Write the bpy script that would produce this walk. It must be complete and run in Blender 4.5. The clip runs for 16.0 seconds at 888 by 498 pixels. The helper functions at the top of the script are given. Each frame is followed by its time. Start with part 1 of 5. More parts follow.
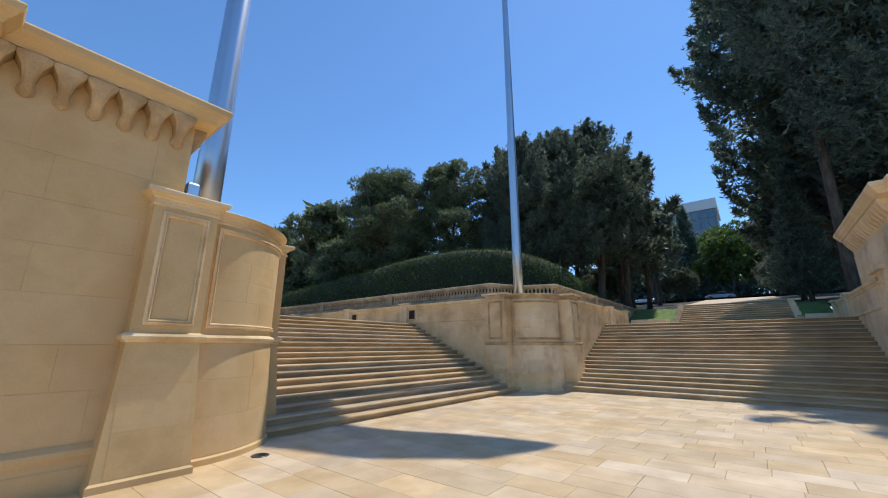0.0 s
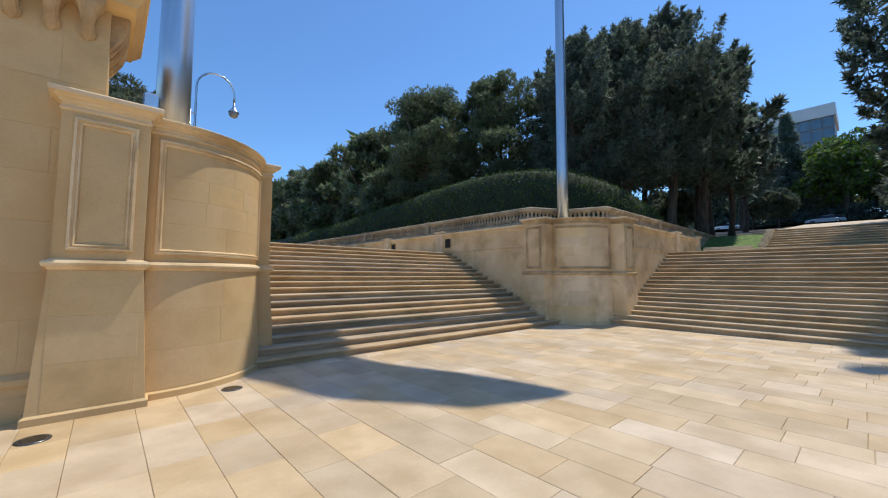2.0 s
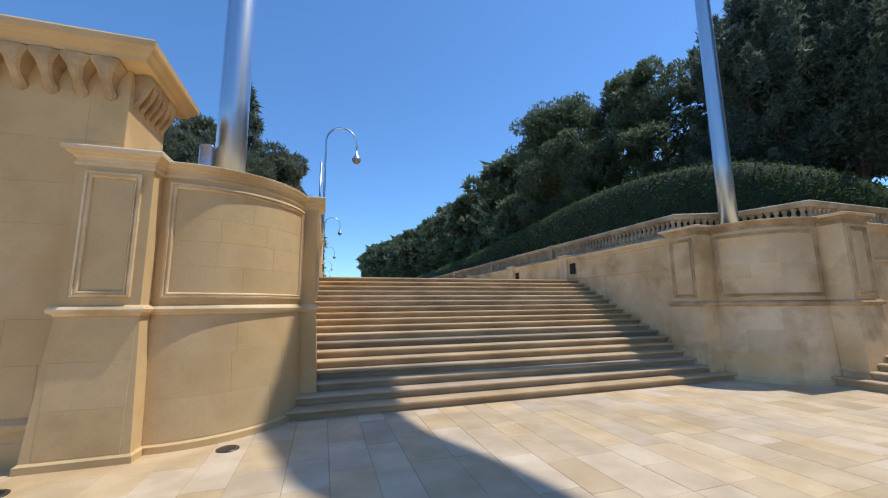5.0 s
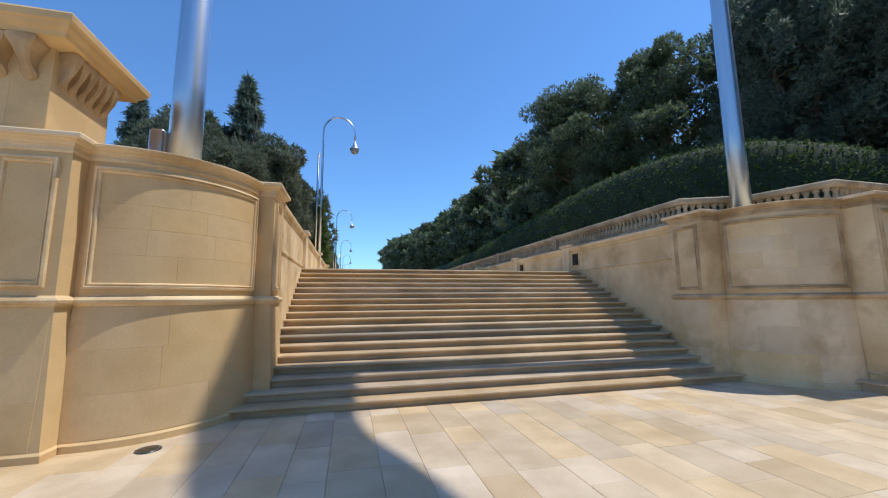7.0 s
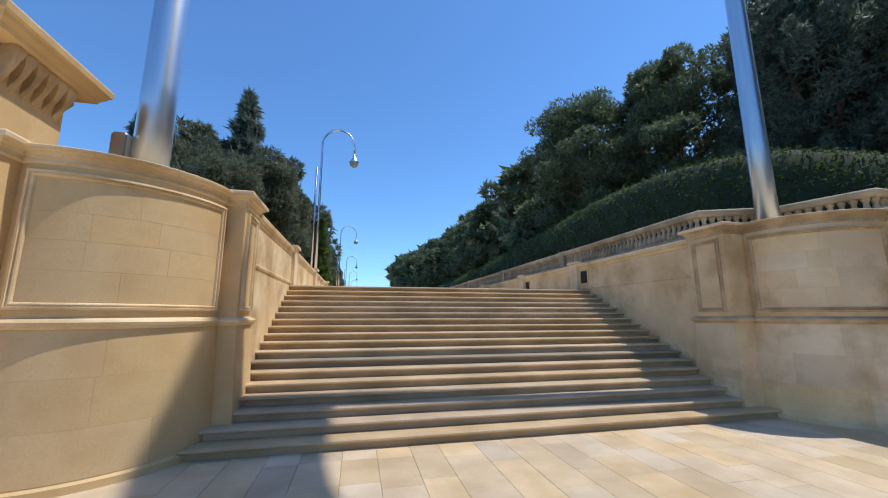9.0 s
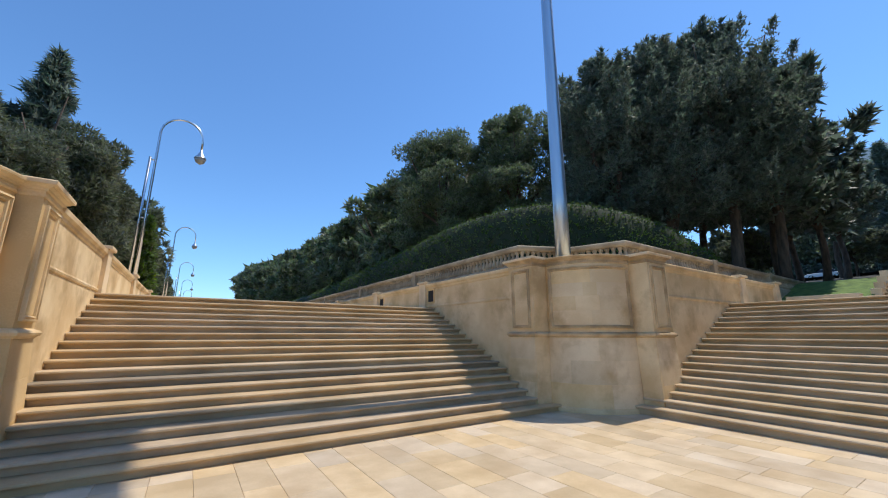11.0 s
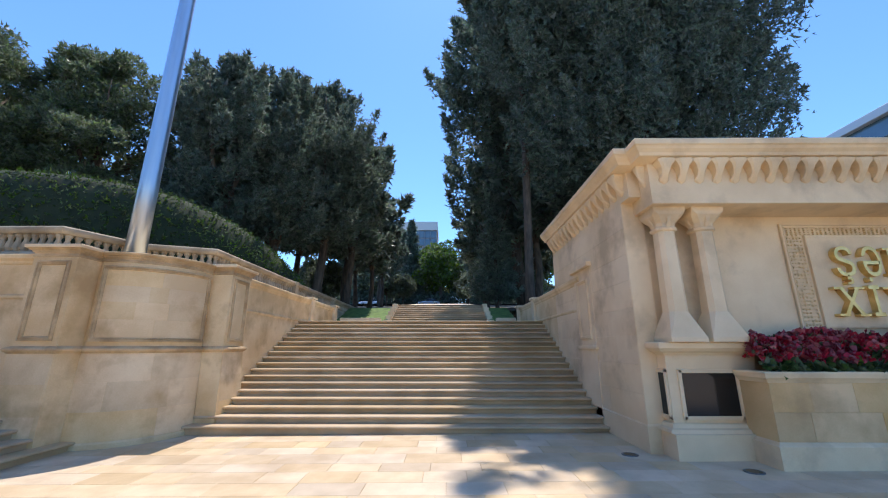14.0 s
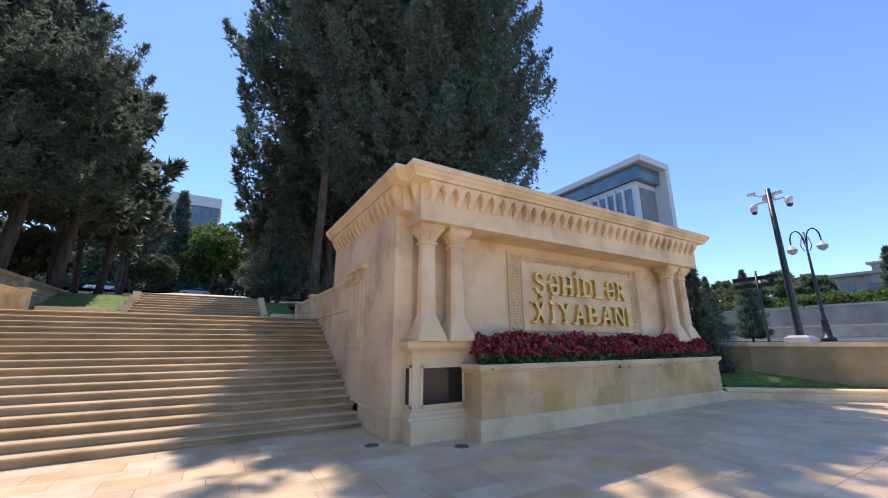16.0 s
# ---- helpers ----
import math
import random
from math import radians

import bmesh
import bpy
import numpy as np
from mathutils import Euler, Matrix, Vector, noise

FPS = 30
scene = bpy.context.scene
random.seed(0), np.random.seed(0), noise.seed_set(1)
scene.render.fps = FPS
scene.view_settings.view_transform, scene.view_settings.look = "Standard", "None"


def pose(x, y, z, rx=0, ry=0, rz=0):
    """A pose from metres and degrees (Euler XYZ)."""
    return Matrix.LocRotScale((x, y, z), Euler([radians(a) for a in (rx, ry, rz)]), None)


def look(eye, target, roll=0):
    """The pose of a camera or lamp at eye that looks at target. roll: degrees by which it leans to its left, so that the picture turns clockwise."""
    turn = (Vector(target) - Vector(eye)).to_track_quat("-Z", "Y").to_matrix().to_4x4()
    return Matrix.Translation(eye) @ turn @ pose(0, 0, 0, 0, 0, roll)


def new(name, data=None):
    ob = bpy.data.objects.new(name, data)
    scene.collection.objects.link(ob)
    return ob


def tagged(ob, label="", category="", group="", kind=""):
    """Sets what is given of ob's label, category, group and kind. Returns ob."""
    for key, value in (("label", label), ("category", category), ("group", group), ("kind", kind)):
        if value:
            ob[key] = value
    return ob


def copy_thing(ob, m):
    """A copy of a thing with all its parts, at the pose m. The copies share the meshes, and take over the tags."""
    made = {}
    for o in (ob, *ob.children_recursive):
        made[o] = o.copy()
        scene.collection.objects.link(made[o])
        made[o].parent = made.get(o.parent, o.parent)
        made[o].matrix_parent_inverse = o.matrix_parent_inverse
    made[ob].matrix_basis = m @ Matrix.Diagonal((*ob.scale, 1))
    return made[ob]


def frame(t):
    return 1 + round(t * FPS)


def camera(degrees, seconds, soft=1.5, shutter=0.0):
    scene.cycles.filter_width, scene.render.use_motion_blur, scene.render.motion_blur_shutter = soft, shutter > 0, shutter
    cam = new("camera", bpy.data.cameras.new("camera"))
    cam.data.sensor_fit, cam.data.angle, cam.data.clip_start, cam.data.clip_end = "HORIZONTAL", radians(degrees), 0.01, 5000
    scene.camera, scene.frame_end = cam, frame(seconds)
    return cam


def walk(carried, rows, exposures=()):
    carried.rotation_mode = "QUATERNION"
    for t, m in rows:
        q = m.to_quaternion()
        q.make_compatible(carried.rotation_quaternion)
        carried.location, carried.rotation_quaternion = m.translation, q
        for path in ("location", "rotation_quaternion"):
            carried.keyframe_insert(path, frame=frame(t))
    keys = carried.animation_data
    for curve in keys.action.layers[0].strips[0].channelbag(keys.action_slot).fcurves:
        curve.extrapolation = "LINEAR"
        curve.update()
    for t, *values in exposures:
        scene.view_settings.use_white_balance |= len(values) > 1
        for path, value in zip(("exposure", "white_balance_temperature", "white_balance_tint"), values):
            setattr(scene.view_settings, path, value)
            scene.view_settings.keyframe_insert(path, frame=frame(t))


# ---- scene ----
cam = camera(99.1, 16.0, soft=1.1)
PATH = [
    (0, (-6.52, 3.105, 1.62), (-5.015, 4.324, 2.117), 0.1),
    (0.5, (-6.098, 3.089, 1.577), (-4.644, 4.422, 1.906), 0.4),
    (1, (-5.662, 3.143, 1.611), (-4.156, 4.426, 1.903), 0.5),
    (1.5, (-5.188, 3.126, 1.616), (-3.728, 4.477, 1.822), 0.4),
    (2, (-4.758, 3.194, 1.613), (-3.431, 4.684, 1.754), 0.3),
    (2.5, (-4.316, 3.311, 1.664), (-3.057, 4.845, 1.918), 0.2),
    (3, (-3.894, 3.41, 1.669), (-2.782, 5.056, 1.899), 0.1),
    (3.5, (-3.494, 3.512, 1.709), (-2.647, 5.313, 1.905), 0.1),
    (4, (-3.156, 3.583, 1.735), (-2.397, 5.396, 2.103), 0.2),
    (4.5, (-2.732, 3.612, 1.753), (-2.056, 5.465, 2.082), -0.1),
    (7, (-1.134, 3.909, 1.724), (-0.654, 5.833, 1.984), -0.4),
    (7.5, (-1.069, 4.109, 1.77), (-0.582, 6.029, 2.045), -0.1),
    (8, (-0.655, 4.902, 1.871), (-0.244, 6.83, 2.207), 0.0),
    (10.5, (-0.655, 3.905, 1.69), (0.060, 5.741, 2.036), 0.0),
    (11, (-0.6, 3.916, 1.749), (0.472, 5.547, 2.183), 0.2),
    (11.5, (-0.562, 3.87, 1.798), (0.786, 5.272, 2.266), 0.0),
    (12, (-0.466, 3.632, 1.828), (1.076, 4.825, 2.276), 0.5),
    (12.5, (-0.426, 3.649, 1.831), (1.316, 4.528, 2.266), 0.6),
    (13, (-0.45, 3.635, 1.806), (1.408, 4.221, 2.258), 0.3),
    (13.5, (-0.475, 3.682, 1.769), (1.441, 3.978, 2.263), 0.2),
    (14, (-0.476, 3.625, 1.788), (1.461, 3.64, 2.286), 0.0),
    (14.5, (-0.495, 3.534, 1.785), (1.432, 3.31, 2.272), 0.1),
    (15, (-0.516, 3.436, 1.836), (1.366, 2.97, 2.329), -0.0),
    (15.5, (-0.576, 3.306, 1.814), (1.213, 2.559, 2.302), -0.1),
    (16, (-0.591, 3.234, 1.818), (1.082, 2.252, 2.302), -0.1),
]
walk(cam, [(t, look(eye, target, roll)) for t, eye, target, roll in PATH], exposures=[(0.0, 0.02, 6450, 10), (2.5, 0.0, 6350, 10), (4.5, 0.0, 6150, 10), (7.0, 0.05, 6050, 10), (10.5, 0.10, 6050, 10), (11.0, 0.12, 6350, 10), (12.5, 0.28, 6250, 11), (14.5, 0.56, 6250, 17), (16.0, 0.50, 6950, 23)])

# ---- world, sun, exposure ----
SUN_EL, SUN_AZ = 65.0, -3.0          # degrees; azimuth from +X towards +Y
SUN_DIR = Vector((math.cos(radians(SUN_EL)) * math.cos(radians(SUN_AZ)), math.cos(radians(SUN_EL)) * math.sin(radians(SUN_AZ)), math.sin(radians(SUN_EL))))
world = bpy.data.worlds.new("sky")
scene.world = world
world.use_nodes = True
wn = world.node_tree.nodes
sky = wn.new("ShaderNodeTexSky")
sky.sky_type, sky.sun_disc = "NISHITA", False
sky.sun_elevation, sky.sun_rotation = radians(SUN_EL), radians(90 - SUN_AZ)
sky.air_density, sky.dust_density, sky.ozone_density = 1.0, 0.12, 2.0
wn["Background"].inputs["Strength"].default_value = 0.15
tint = wn.new("ShaderNodeMixRGB")
tint.blend_type = "MULTIPLY"
tint.inputs["Fac"].default_value, tint.inputs["Color2"].default_value = 1.0, (0.70, 0.98, 1.22, 1)
world.node_tree.links.new(sky.outputs[0], tint.inputs["Color1"])
world.node_tree.links.new(tint.outputs[0], wn["Background"].inputs["Color"])
sun_data = bpy.data.lights.new("sun", "SUN")
sun_data.energy, sun_data.angle, sun_data.color = 3.7, radians(0.53), (1.0, 0.93, 0.82)
sun = new("sun", sun_data)
sun.matrix_world = look(SUN_DIR * 60, (0, 0, 0))


# ---- materials ----
def material(name, colors, scale=3.0, rough=0.7, metal=0.0, bump=0.15, bump_scale=40.0, per_piece=0.0, stain=0.0, stain_color=(0.3, 0.2, 0.1), island=0.0, spec=0.5, stretch=(1, 1, 1), leafy=0.0):
    """Two colours mixed by noise at two scales, with fine relief, optional stains and a shift per piece."""
    m = bpy.data.materials.new(name)
    m.use_nodes = True
    n, l = m.node_tree.nodes, m.node_tree.links
    b = n["Principled BSDF"]
    b.inputs["Roughness"].default_value, b.inputs["Metallic"].default_value = rough, metal
    b.inputs["Specular IOR Level"].default_value = spec
    geo = n.new("ShaderNodeNewGeometry")
    mp = n.new("ShaderNodeMapping")
    mp.inputs["Scale"].default_value = stretch
    l.new(geo.outputs["Position"], mp.inputs["Vector"])
    big, fine = n.new("ShaderNodeTexNoise"), n.new("ShaderNodeTexNoise")
    big.inputs["Scale"].default_value, big.inputs["Detail"].default_value = scale, 5
    fine.inputs["Scale"].default_value, fine.inputs["Detail"].default_value = bump_scale, 4
    for t in (big, fine):
        l.new(mp.outputs[0], t.inputs["Vector"])
    add = n.new("ShaderNodeMath")
    add.operation = "MULTIPLY_ADD"
    add.inputs[1].default_value = 0.18
    l.new(fine.outputs["Fac"], add.inputs[0])
    sc = n.new("ShaderNodeMath")
    sc.operation = "MULTIPLY"
    sc.inputs[1].default_value = 0.82
    l.new(big.outputs["Fac"], sc.inputs[0])
    l.new(sc.outputs[0], add.inputs[2])
    ramp = n.new("ShaderNodeValToRGB")
    ramp.color_ramp.elements[0].position, ramp.color_ramp.elements[1].position = 0.38, 0.62
    ramp.color_ramp.elements[0].color, ramp.color_ramp.elements[1].color = (*colors[0], 1), (*colors[1], 1)
    l.new(add.outputs[0], ramp.inputs["Fac"])
    out = ramp.outputs["Color"]
    if per_piece or island:
        rnd = n.new("ShaderNodeObjectInfo").outputs["Random"] if per_piece else geo.outputs["Random Per Island"]
        amount = per_piece or island
        hsv = n.new("ShaderNodeHueSaturation")
        v = n.new("ShaderNodeMapRange")
        v.inputs["To Min"].default_value, v.inputs["To Max"].default_value = 1 - amount, 1 + amount * 0.8
        l.new(rnd, v.inputs["Value"])
        l.new(v.outputs[0], hsv.inputs["Value"])
        s2 = n.new("ShaderNodeMath")
        s2.operation = "FRACT"
        s3 = n.new("ShaderNodeMath")
        s3.operation = "MULTIPLY"
        s3.inputs[1].default_value = 7.31
        l.new(rnd, s3.inputs[0])
        l.new(s3.outputs[0], s2.inputs[0])
        sv = n.new("ShaderNodeMapRange")
        sv.inputs["To Min"].default_value, sv.inputs["To Max"].default_value = 1 - amount * 1.4, 1 + amount * 0.8
        l.new(s2.outputs[0], sv.inputs["Value"])
        l.new(sv.outputs[0], hsv.inputs["Saturation"])
        l.new(out, hsv.inputs["Color"])
        out = hsv.outputs["Color"]
    if stain:
        st = n.new("ShaderNodeTexNoise")
        st.inputs["Scale"].default_value, st.inputs["Detail"].default_value, st.inputs["Roughness"].default_value = 0.9, 6, 0.6
        l.new(geo.outputs["Position"], st.inputs["Vector"])
        mr = n.new("ShaderNodeMapRange")
        mr.inputs["From Min"].default_value, mr.inputs["From Max"].default_value = 0.50, 0.66
        mr.inputs["To Max"].default_value = stain
        l.new(st.outputs["Fac"], mr.inputs["Value"])
        mix = n.new("ShaderNodeMixRGB")
        mix.inputs["Color2"].default_value = (*stain_color, 1)
        l.new(mr.outputs[0], mix.inputs["Fac"])
        l.new(out, mix.inputs["Color1"])
        out = mix.outputs["Color"]
    l.new(out, b.inputs["Base Color"])
    if bump:
        bp = n.new("ShaderNodeBump")
        bp.inputs["Strength"].default_value, bp.inputs["Distance"].default_value = bump, 0.02
        l.new(add.outputs[0], bp.inputs["Height"])
        l.new(bp.outputs[0], b.inputs["Normal"])
    if leafy:
        tr = n.new("ShaderNodeBsdfTranslucent")
        l.new(out, tr.inputs["Color"])
        ms = n.new("ShaderNodeMixShader")
        ms.inputs["Fac"].default_value = leafy
        l.new(b.outputs[0], ms.inputs[1])
        l.new(tr.outputs[0], ms.inputs[2])
        l.new(ms.outputs[0], n["Material Output"].inputs["Surface"])
    return m


STONE = material("limestone", ((0.60, 0.392, 0.170), (0.765, 0.55, 0.275)), 0.9, 0.75, bump=0.14, bump_scale=55, stain=0.45, stain_color=(0.40, 0.25, 0.10))
BLOCK = material("limestone_block", ((0.60, 0.392, 0.170), (0.765, 0.55, 0.275)), 0.9, 0.75, bump=0.14, bump_scale=55, per_piece=0.035, stain=0.5, stain_color=(0.40, 0.25, 0.10))
PLANTER_BLOCK = material("worn_planter_block", ((0.60, 0.375, 0.155), (0.75, 0.505, 0.24)), 1.4, 0.75, bump=0.2, bump_scale=55, per_piece=0.10, stain=0.5, stain_color=(0.34, 0.21, 0.09))
TAN = material("tan_limestone", ((0.68, 0.475, 0.238), (0.85, 0.655, 0.385)), 1.1, 0.75, bump=0.22, bump_scale=45, stain=0.72, stain_color=(0.44, 0.275, 0.115))
TAN_BLOCK = material("tan_limestone_block", ((0.68, 0.475, 0.238), (0.85, 0.655, 0.385)), 1.1, 0.75, bump=0.22, bump_scale=45, per_piece=0.09, stain=0.68, stain_color=(0.44, 0.275, 0.115))
PALE = material("pale_limestone", ((0.74, 0.55, 0.325), (0.86, 0.67, 0.425)), 1.0, 0.72, bump=0.12, bump_scale=60, stain=0.5, stain_color=(0.40, 0.28, 0.17))
PALE_BLOCK = material("pale_limestone_block", ((0.74, 0.55, 0.325), (0.86, 0.67, 0.425)), 1.0, 0.72, bump=0.12, bump_scale=60, per_piece=0.035, stain=0.62, stain_color=(0.42, 0.29, 0.16))
STEP = material("step_stone", ((0.45, 0.315, 0.165), (0.585, 0.42, 0.24)), 1.2, 0.7, bump=0.3, bump_scale=50, per_piece=0.09, stain=0.35, stain_color=(0.28, 0.20, 0.12), stretch=(1, 1, 2))
# darker tone for a single step of the promenade stairs
STEP_DARK = material("darker_step_stone", ((0.26, 0.20, 0.13), (0.33, 0.26, 0.17)), 1.2, 0.65, bump=0.3, bump_scale=50, stretch=(1, 1, 2))
SLAB = material("paving_stone", ((0.55, 0.405, 0.235), (0.675, 0.515, 0.32)), 2.0, 0.55, bump=0.2, bump_scale=45, per_piece=0.14, stain=0.32, stain_color=(0.42, 0.27, 0.13))
SLAB_FAR = material("paving_stone_far", ((0.55, 0.405, 0.235), (0.675, 0.515, 0.32)), 2.0, 0.55, bump=0.2, bump_scale=45, island=0.14, stain=0.32, stain_color=(0.42, 0.27, 0.13))
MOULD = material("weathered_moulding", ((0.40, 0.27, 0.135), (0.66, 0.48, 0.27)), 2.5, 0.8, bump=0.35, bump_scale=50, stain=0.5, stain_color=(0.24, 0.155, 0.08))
JOINT = material("joint_sand", ((0.36, 0.27, 0.165), (0.46, 0.355, 0.225)), 6, 0.9, bump=0.2)
BALUSTER = material("weathered_balustrade_stone", ((0.31, 0.245, 0.16), (0.47, 0.38, 0.26)), 3, 0.8, bump=0.3, stain=0.5, stain_color=(0.2, 0.15, 0.1))
STEEL = material("polished_steel", ((0.50, 0.56, 0.63), (0.66, 0.71, 0.77)), 2.2, 0.38, 1.0, bump=0.03, bump_scale=14, stretch=(1, 1, 0.06))
CHROME = material("bright_steel", ((0.65, 0.66, 0.68), (0.72, 0.73, 0.74)), 2, 0.25, 1.0, bump=0)
BLACK = material("black_painted_metal", ((0.012, 0.013, 0.015), (0.02, 0.021, 0.023)), 5, 0.4, bump=0.05)
DARK = material("opening_shade", ((0.012, 0.011, 0.010), (0.02, 0.018, 0.016)), 5, 0.8, bump=0)
SCREEN = material("dark_screen_glass", ((0.008, 0.009, 0.011), (0.012, 0.013, 0.015)), 3, 0.12, bump=0)
GOLD = material("gilded_metal", ((0.66, 0.43, 0.14), (0.84, 0.60, 0.24)), 6, 0.36, 0.7, bump=0.1)
GRASS = material("lawn_grass", ((0.075, 0.135, 0.025), (0.14, 0.225, 0.045)), 4, 0.9, bump=0.5, bump_scale=60)
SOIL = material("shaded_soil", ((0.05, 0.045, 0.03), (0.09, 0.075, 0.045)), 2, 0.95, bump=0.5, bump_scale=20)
ASPHALT = material("asphalt", ((0.045, 0.045, 0.048), (0.06, 0.06, 0.062)), 4, 0.85, bump=0.3, bump_scale=80)
PAVE_GREY = material("pale_pavement", ((0.36, 0.35, 0.33), (0.46, 0.45, 0.42)), 3, 0.8, bump=0.2)
BARK = material("bark", ((0.06, 0.045, 0.032), (0.14, 0.10, 0.07)), 6, 0.9, bump=0.9, bump_scale=18, stretch=(1, 1, 0.25))
PINE = material("pine_needles", ((0.115, 0.165, 0.085), (0.20, 0.26, 0.125)), 1.2, 0.5, bump=0, island=0.4, leafy=0.5, spec=0.5)
CYPRESS = material("cypress_foliage", ((0.110, 0.165, 0.125), (0.185, 0.245, 0.17)), 1.2, 0.5, bump=0, island=0.4, leafy=0.5, spec=0.5)
OLIVE = material("grey_green_leaves", ((0.12, 0.15, 0.085), (0.22, 0.25, 0.15)), 1.2, 0.6, bump=0, island=0.4, leafy=0.35, spec=0.15)
LEAF = material("light_green_leaves", ((0.09, 0.16, 0.03), (0.19, 0.28, 0.06)), 1.2, 0.6, bump=0, island=0.4, leafy=0.35, spec=0.15)
HEDGE = material("hedge_leaves", ((0.065, 0.125, 0.028), (0.13, 0.21, 0.05)), 1.5, 0.6, bump=0, island=0.4, leafy=0.35, spec=0.15)
# near-black green: the shade between the hedge leaves is put into this colour
HEDGE_CORE_SHADE = material("hedge_inside_shade", ((0.012, 0.022, 0.008), (0.02, 0.035, 0.012)), 2, 0.9, bump=0.6, bump_scale=12)
PETAL = material("red_petals", ((0.23, 0.004, 0.018), (0.46, 0.012, 0.036)), 6, 0.6, bump=0, island=0.3)
LEAF_BED = material("bedding_leaves", ((0.03, 0.075, 0.02), (0.07, 0.13, 0.03)), 6, 0.6, bump=0, island=0.3)
GLASS_WALL = material("blue_glass_facade", ((0.10, 0.16, 0.20), (0.16, 0.23, 0.28)), 0.2, 0.15, 0.3, bump=0)
PANEL_WHITE = material("white_facade_panel", ((0.60, 0.62, 0.65), (0.66, 0.68, 0.70)), 0.05, 0.6, bump=0)
PANEL_GREY = material("grey_facade_panel", ((0.16, 0.18, 0.21), (0.22, 0.24, 0.27)), 0.5, 0.5, bump=0)
FAR_STONE = material("far_stone_wall", ((0.26, 0.24, 0.21), (0.40, 0.37, 0.32)), 0.6, 0.85, bump=0.3, bump_scale=6)
CAR_WHITE = material("white_car_paint", ((0.62, 0.64, 0.66), (0.66, 0.68, 0.70)), 1, 0.2, 0.1, bump=0)
CAR_GLASS = material("car_glass", ((0.015, 0.018, 0.02), (0.02, 0.022, 0.025)), 1, 0.06, bump=0)
RUBBER = material("tyre_rubber", ((0.012, 0.012, 0.012), (0.02, 0.02, 0.02)), 4, 0.85, bump=0)
FLAG = material("flag_cloth", ((0.10, 0.22, 0.42), (0.12, 0.25, 0.46)), 3, 0.8, bump=0.1)
LAMP_GLASS = material("lamp_bowl", ((0.30, 0.29, 0.26), (0.42, 0.41, 0.37)), 3, 0.15, bump=0)
# weathered stone, with the street wall's shade darkened into its colour as well
WEATHERED_SHADED = material("weathered_shaded_stone", ((0.27, 0.21, 0.115), (0.40, 0.315, 0.18)), 1.3, 0.85, bump=0.3, stain=0.5, stain_color=(0.15, 0.12, 0.07))
WHITE = material("white_plastic", ((0.60, 0.60, 0.60), (0.68, 0.68, 0.68)), 3, 0.45, bump=0)
DRAIN = material("steel_light_cover", ((0.10, 0.10, 0.10), (0.20, 0.20, 0.20)), 8, 0.35, 0.8, bump=0.1)


# ---- mesh helpers ----
def mesh_from(name, verts, faces, mat, smooth=False):
    me = bpy.data.meshes.new(name)
    me.from_pydata([tuple(v) for v in verts], [], [tuple(f) for f in faces])
    me.materials.append(mat)
    if smooth:
        me.polygons.foreach_set("use_smooth", [True] * len(me.polygons))
    me.update()
    return me


def put_part(name, me, parent, label="", m=None):
    ob = new(name, me)
    ob.parent = parent
    if m is not None:
        ob.matrix_basis = m
    if label:
        ob["label"] = label
    return ob


def part(name, bm, mat, parent, label="", smooth=False):
    """Links a bmesh as one mesh object under a thing or a part."""
    me = bpy.data.meshes.new(name)
    bmesh.ops.recalc_face_normals(bm, faces=bm.faces[:])
    bm.to_mesh(me)
    bm.free()
    me.materials.append(mat)
    if smooth:
        me.polygons.foreach_set("use_smooth", [True] * len(me.polygons))
    return put_part(name, me, parent, label)


def thing(name, label, category, group="", kind="", at=(0, 0, 0), rz=0):
    ob = new(name)
    ob.empty_display_size = 0.2
    ob.matrix_basis = pose(*at, 0, 0, rz)
    return tagged(ob, label, category, group, kind)


def add_box(bm, x0, x1, y0, y1, z0, z1, bevel=0.0):
    vs = [bm.verts.new((x, y, z)) for z in (z0, z1) for y in (y0, y1) for x in (x0, x1)]
    fs = [bm.faces.new([vs[i] for i in f]) for f in ((0, 2, 3, 1), (4, 5, 7, 6), (0, 1, 5, 4), (2, 6, 7, 3), (0, 4, 6, 2), (1, 3, 7, 5))]
    if bevel:
        bmesh.ops.bevel(bm, geom=list({e for f in fs for e in f.edges}), offset=bevel, segments=2, affect="EDGES", profile=0.6)
    return bm


def box(x0, x1, y0, y1, z0, z1, bevel=0.0):
    return add_box(bmesh.new(), x0, x1, y0, y1, z0, z1, bevel)


def add_loft(bm, rings, cap=True):
    loops = [[bm.verts.new(p) for p in r] for r in rings]
    n = len(loops[0])
    for a, b in zip(loops, loops[1:]):
        for i in range(n):
            bm.faces.new((a[i], a[(i + 1) % n], b[(i + 1) % n], b[i]))
    if cap:
        bm.faces.new(loops[0][::-1])
        bm.faces.new(loops[-1])
    return bm


def loft(rings, cap=True):
    return add_loft(bmesh.new(), rings, cap)


def ring(cx, cy, z, r, n=16, turn=0.0):
    return [(cx + r * math.cos(turn + 2 * math.pi * i / n), cy + r * math.sin(turn + 2 * math.pi * i / n), z) for i in range(n)]


def square_ring(cx, cy, z, a, b, n8=False, cut=0.0):
    """An octagon with corner cut, of half sizes a and b; cut 0 gives nearly a square."""
    c = max(cut, 0.004)
    return [(cx + x, cy + y, z) for x, y in ((a - c, -b), (a, -b + c), (a, b - c), (a - c, b), (-a + c, b), (-a, b - c), (-a, -b + c), (-a + c, -b))]


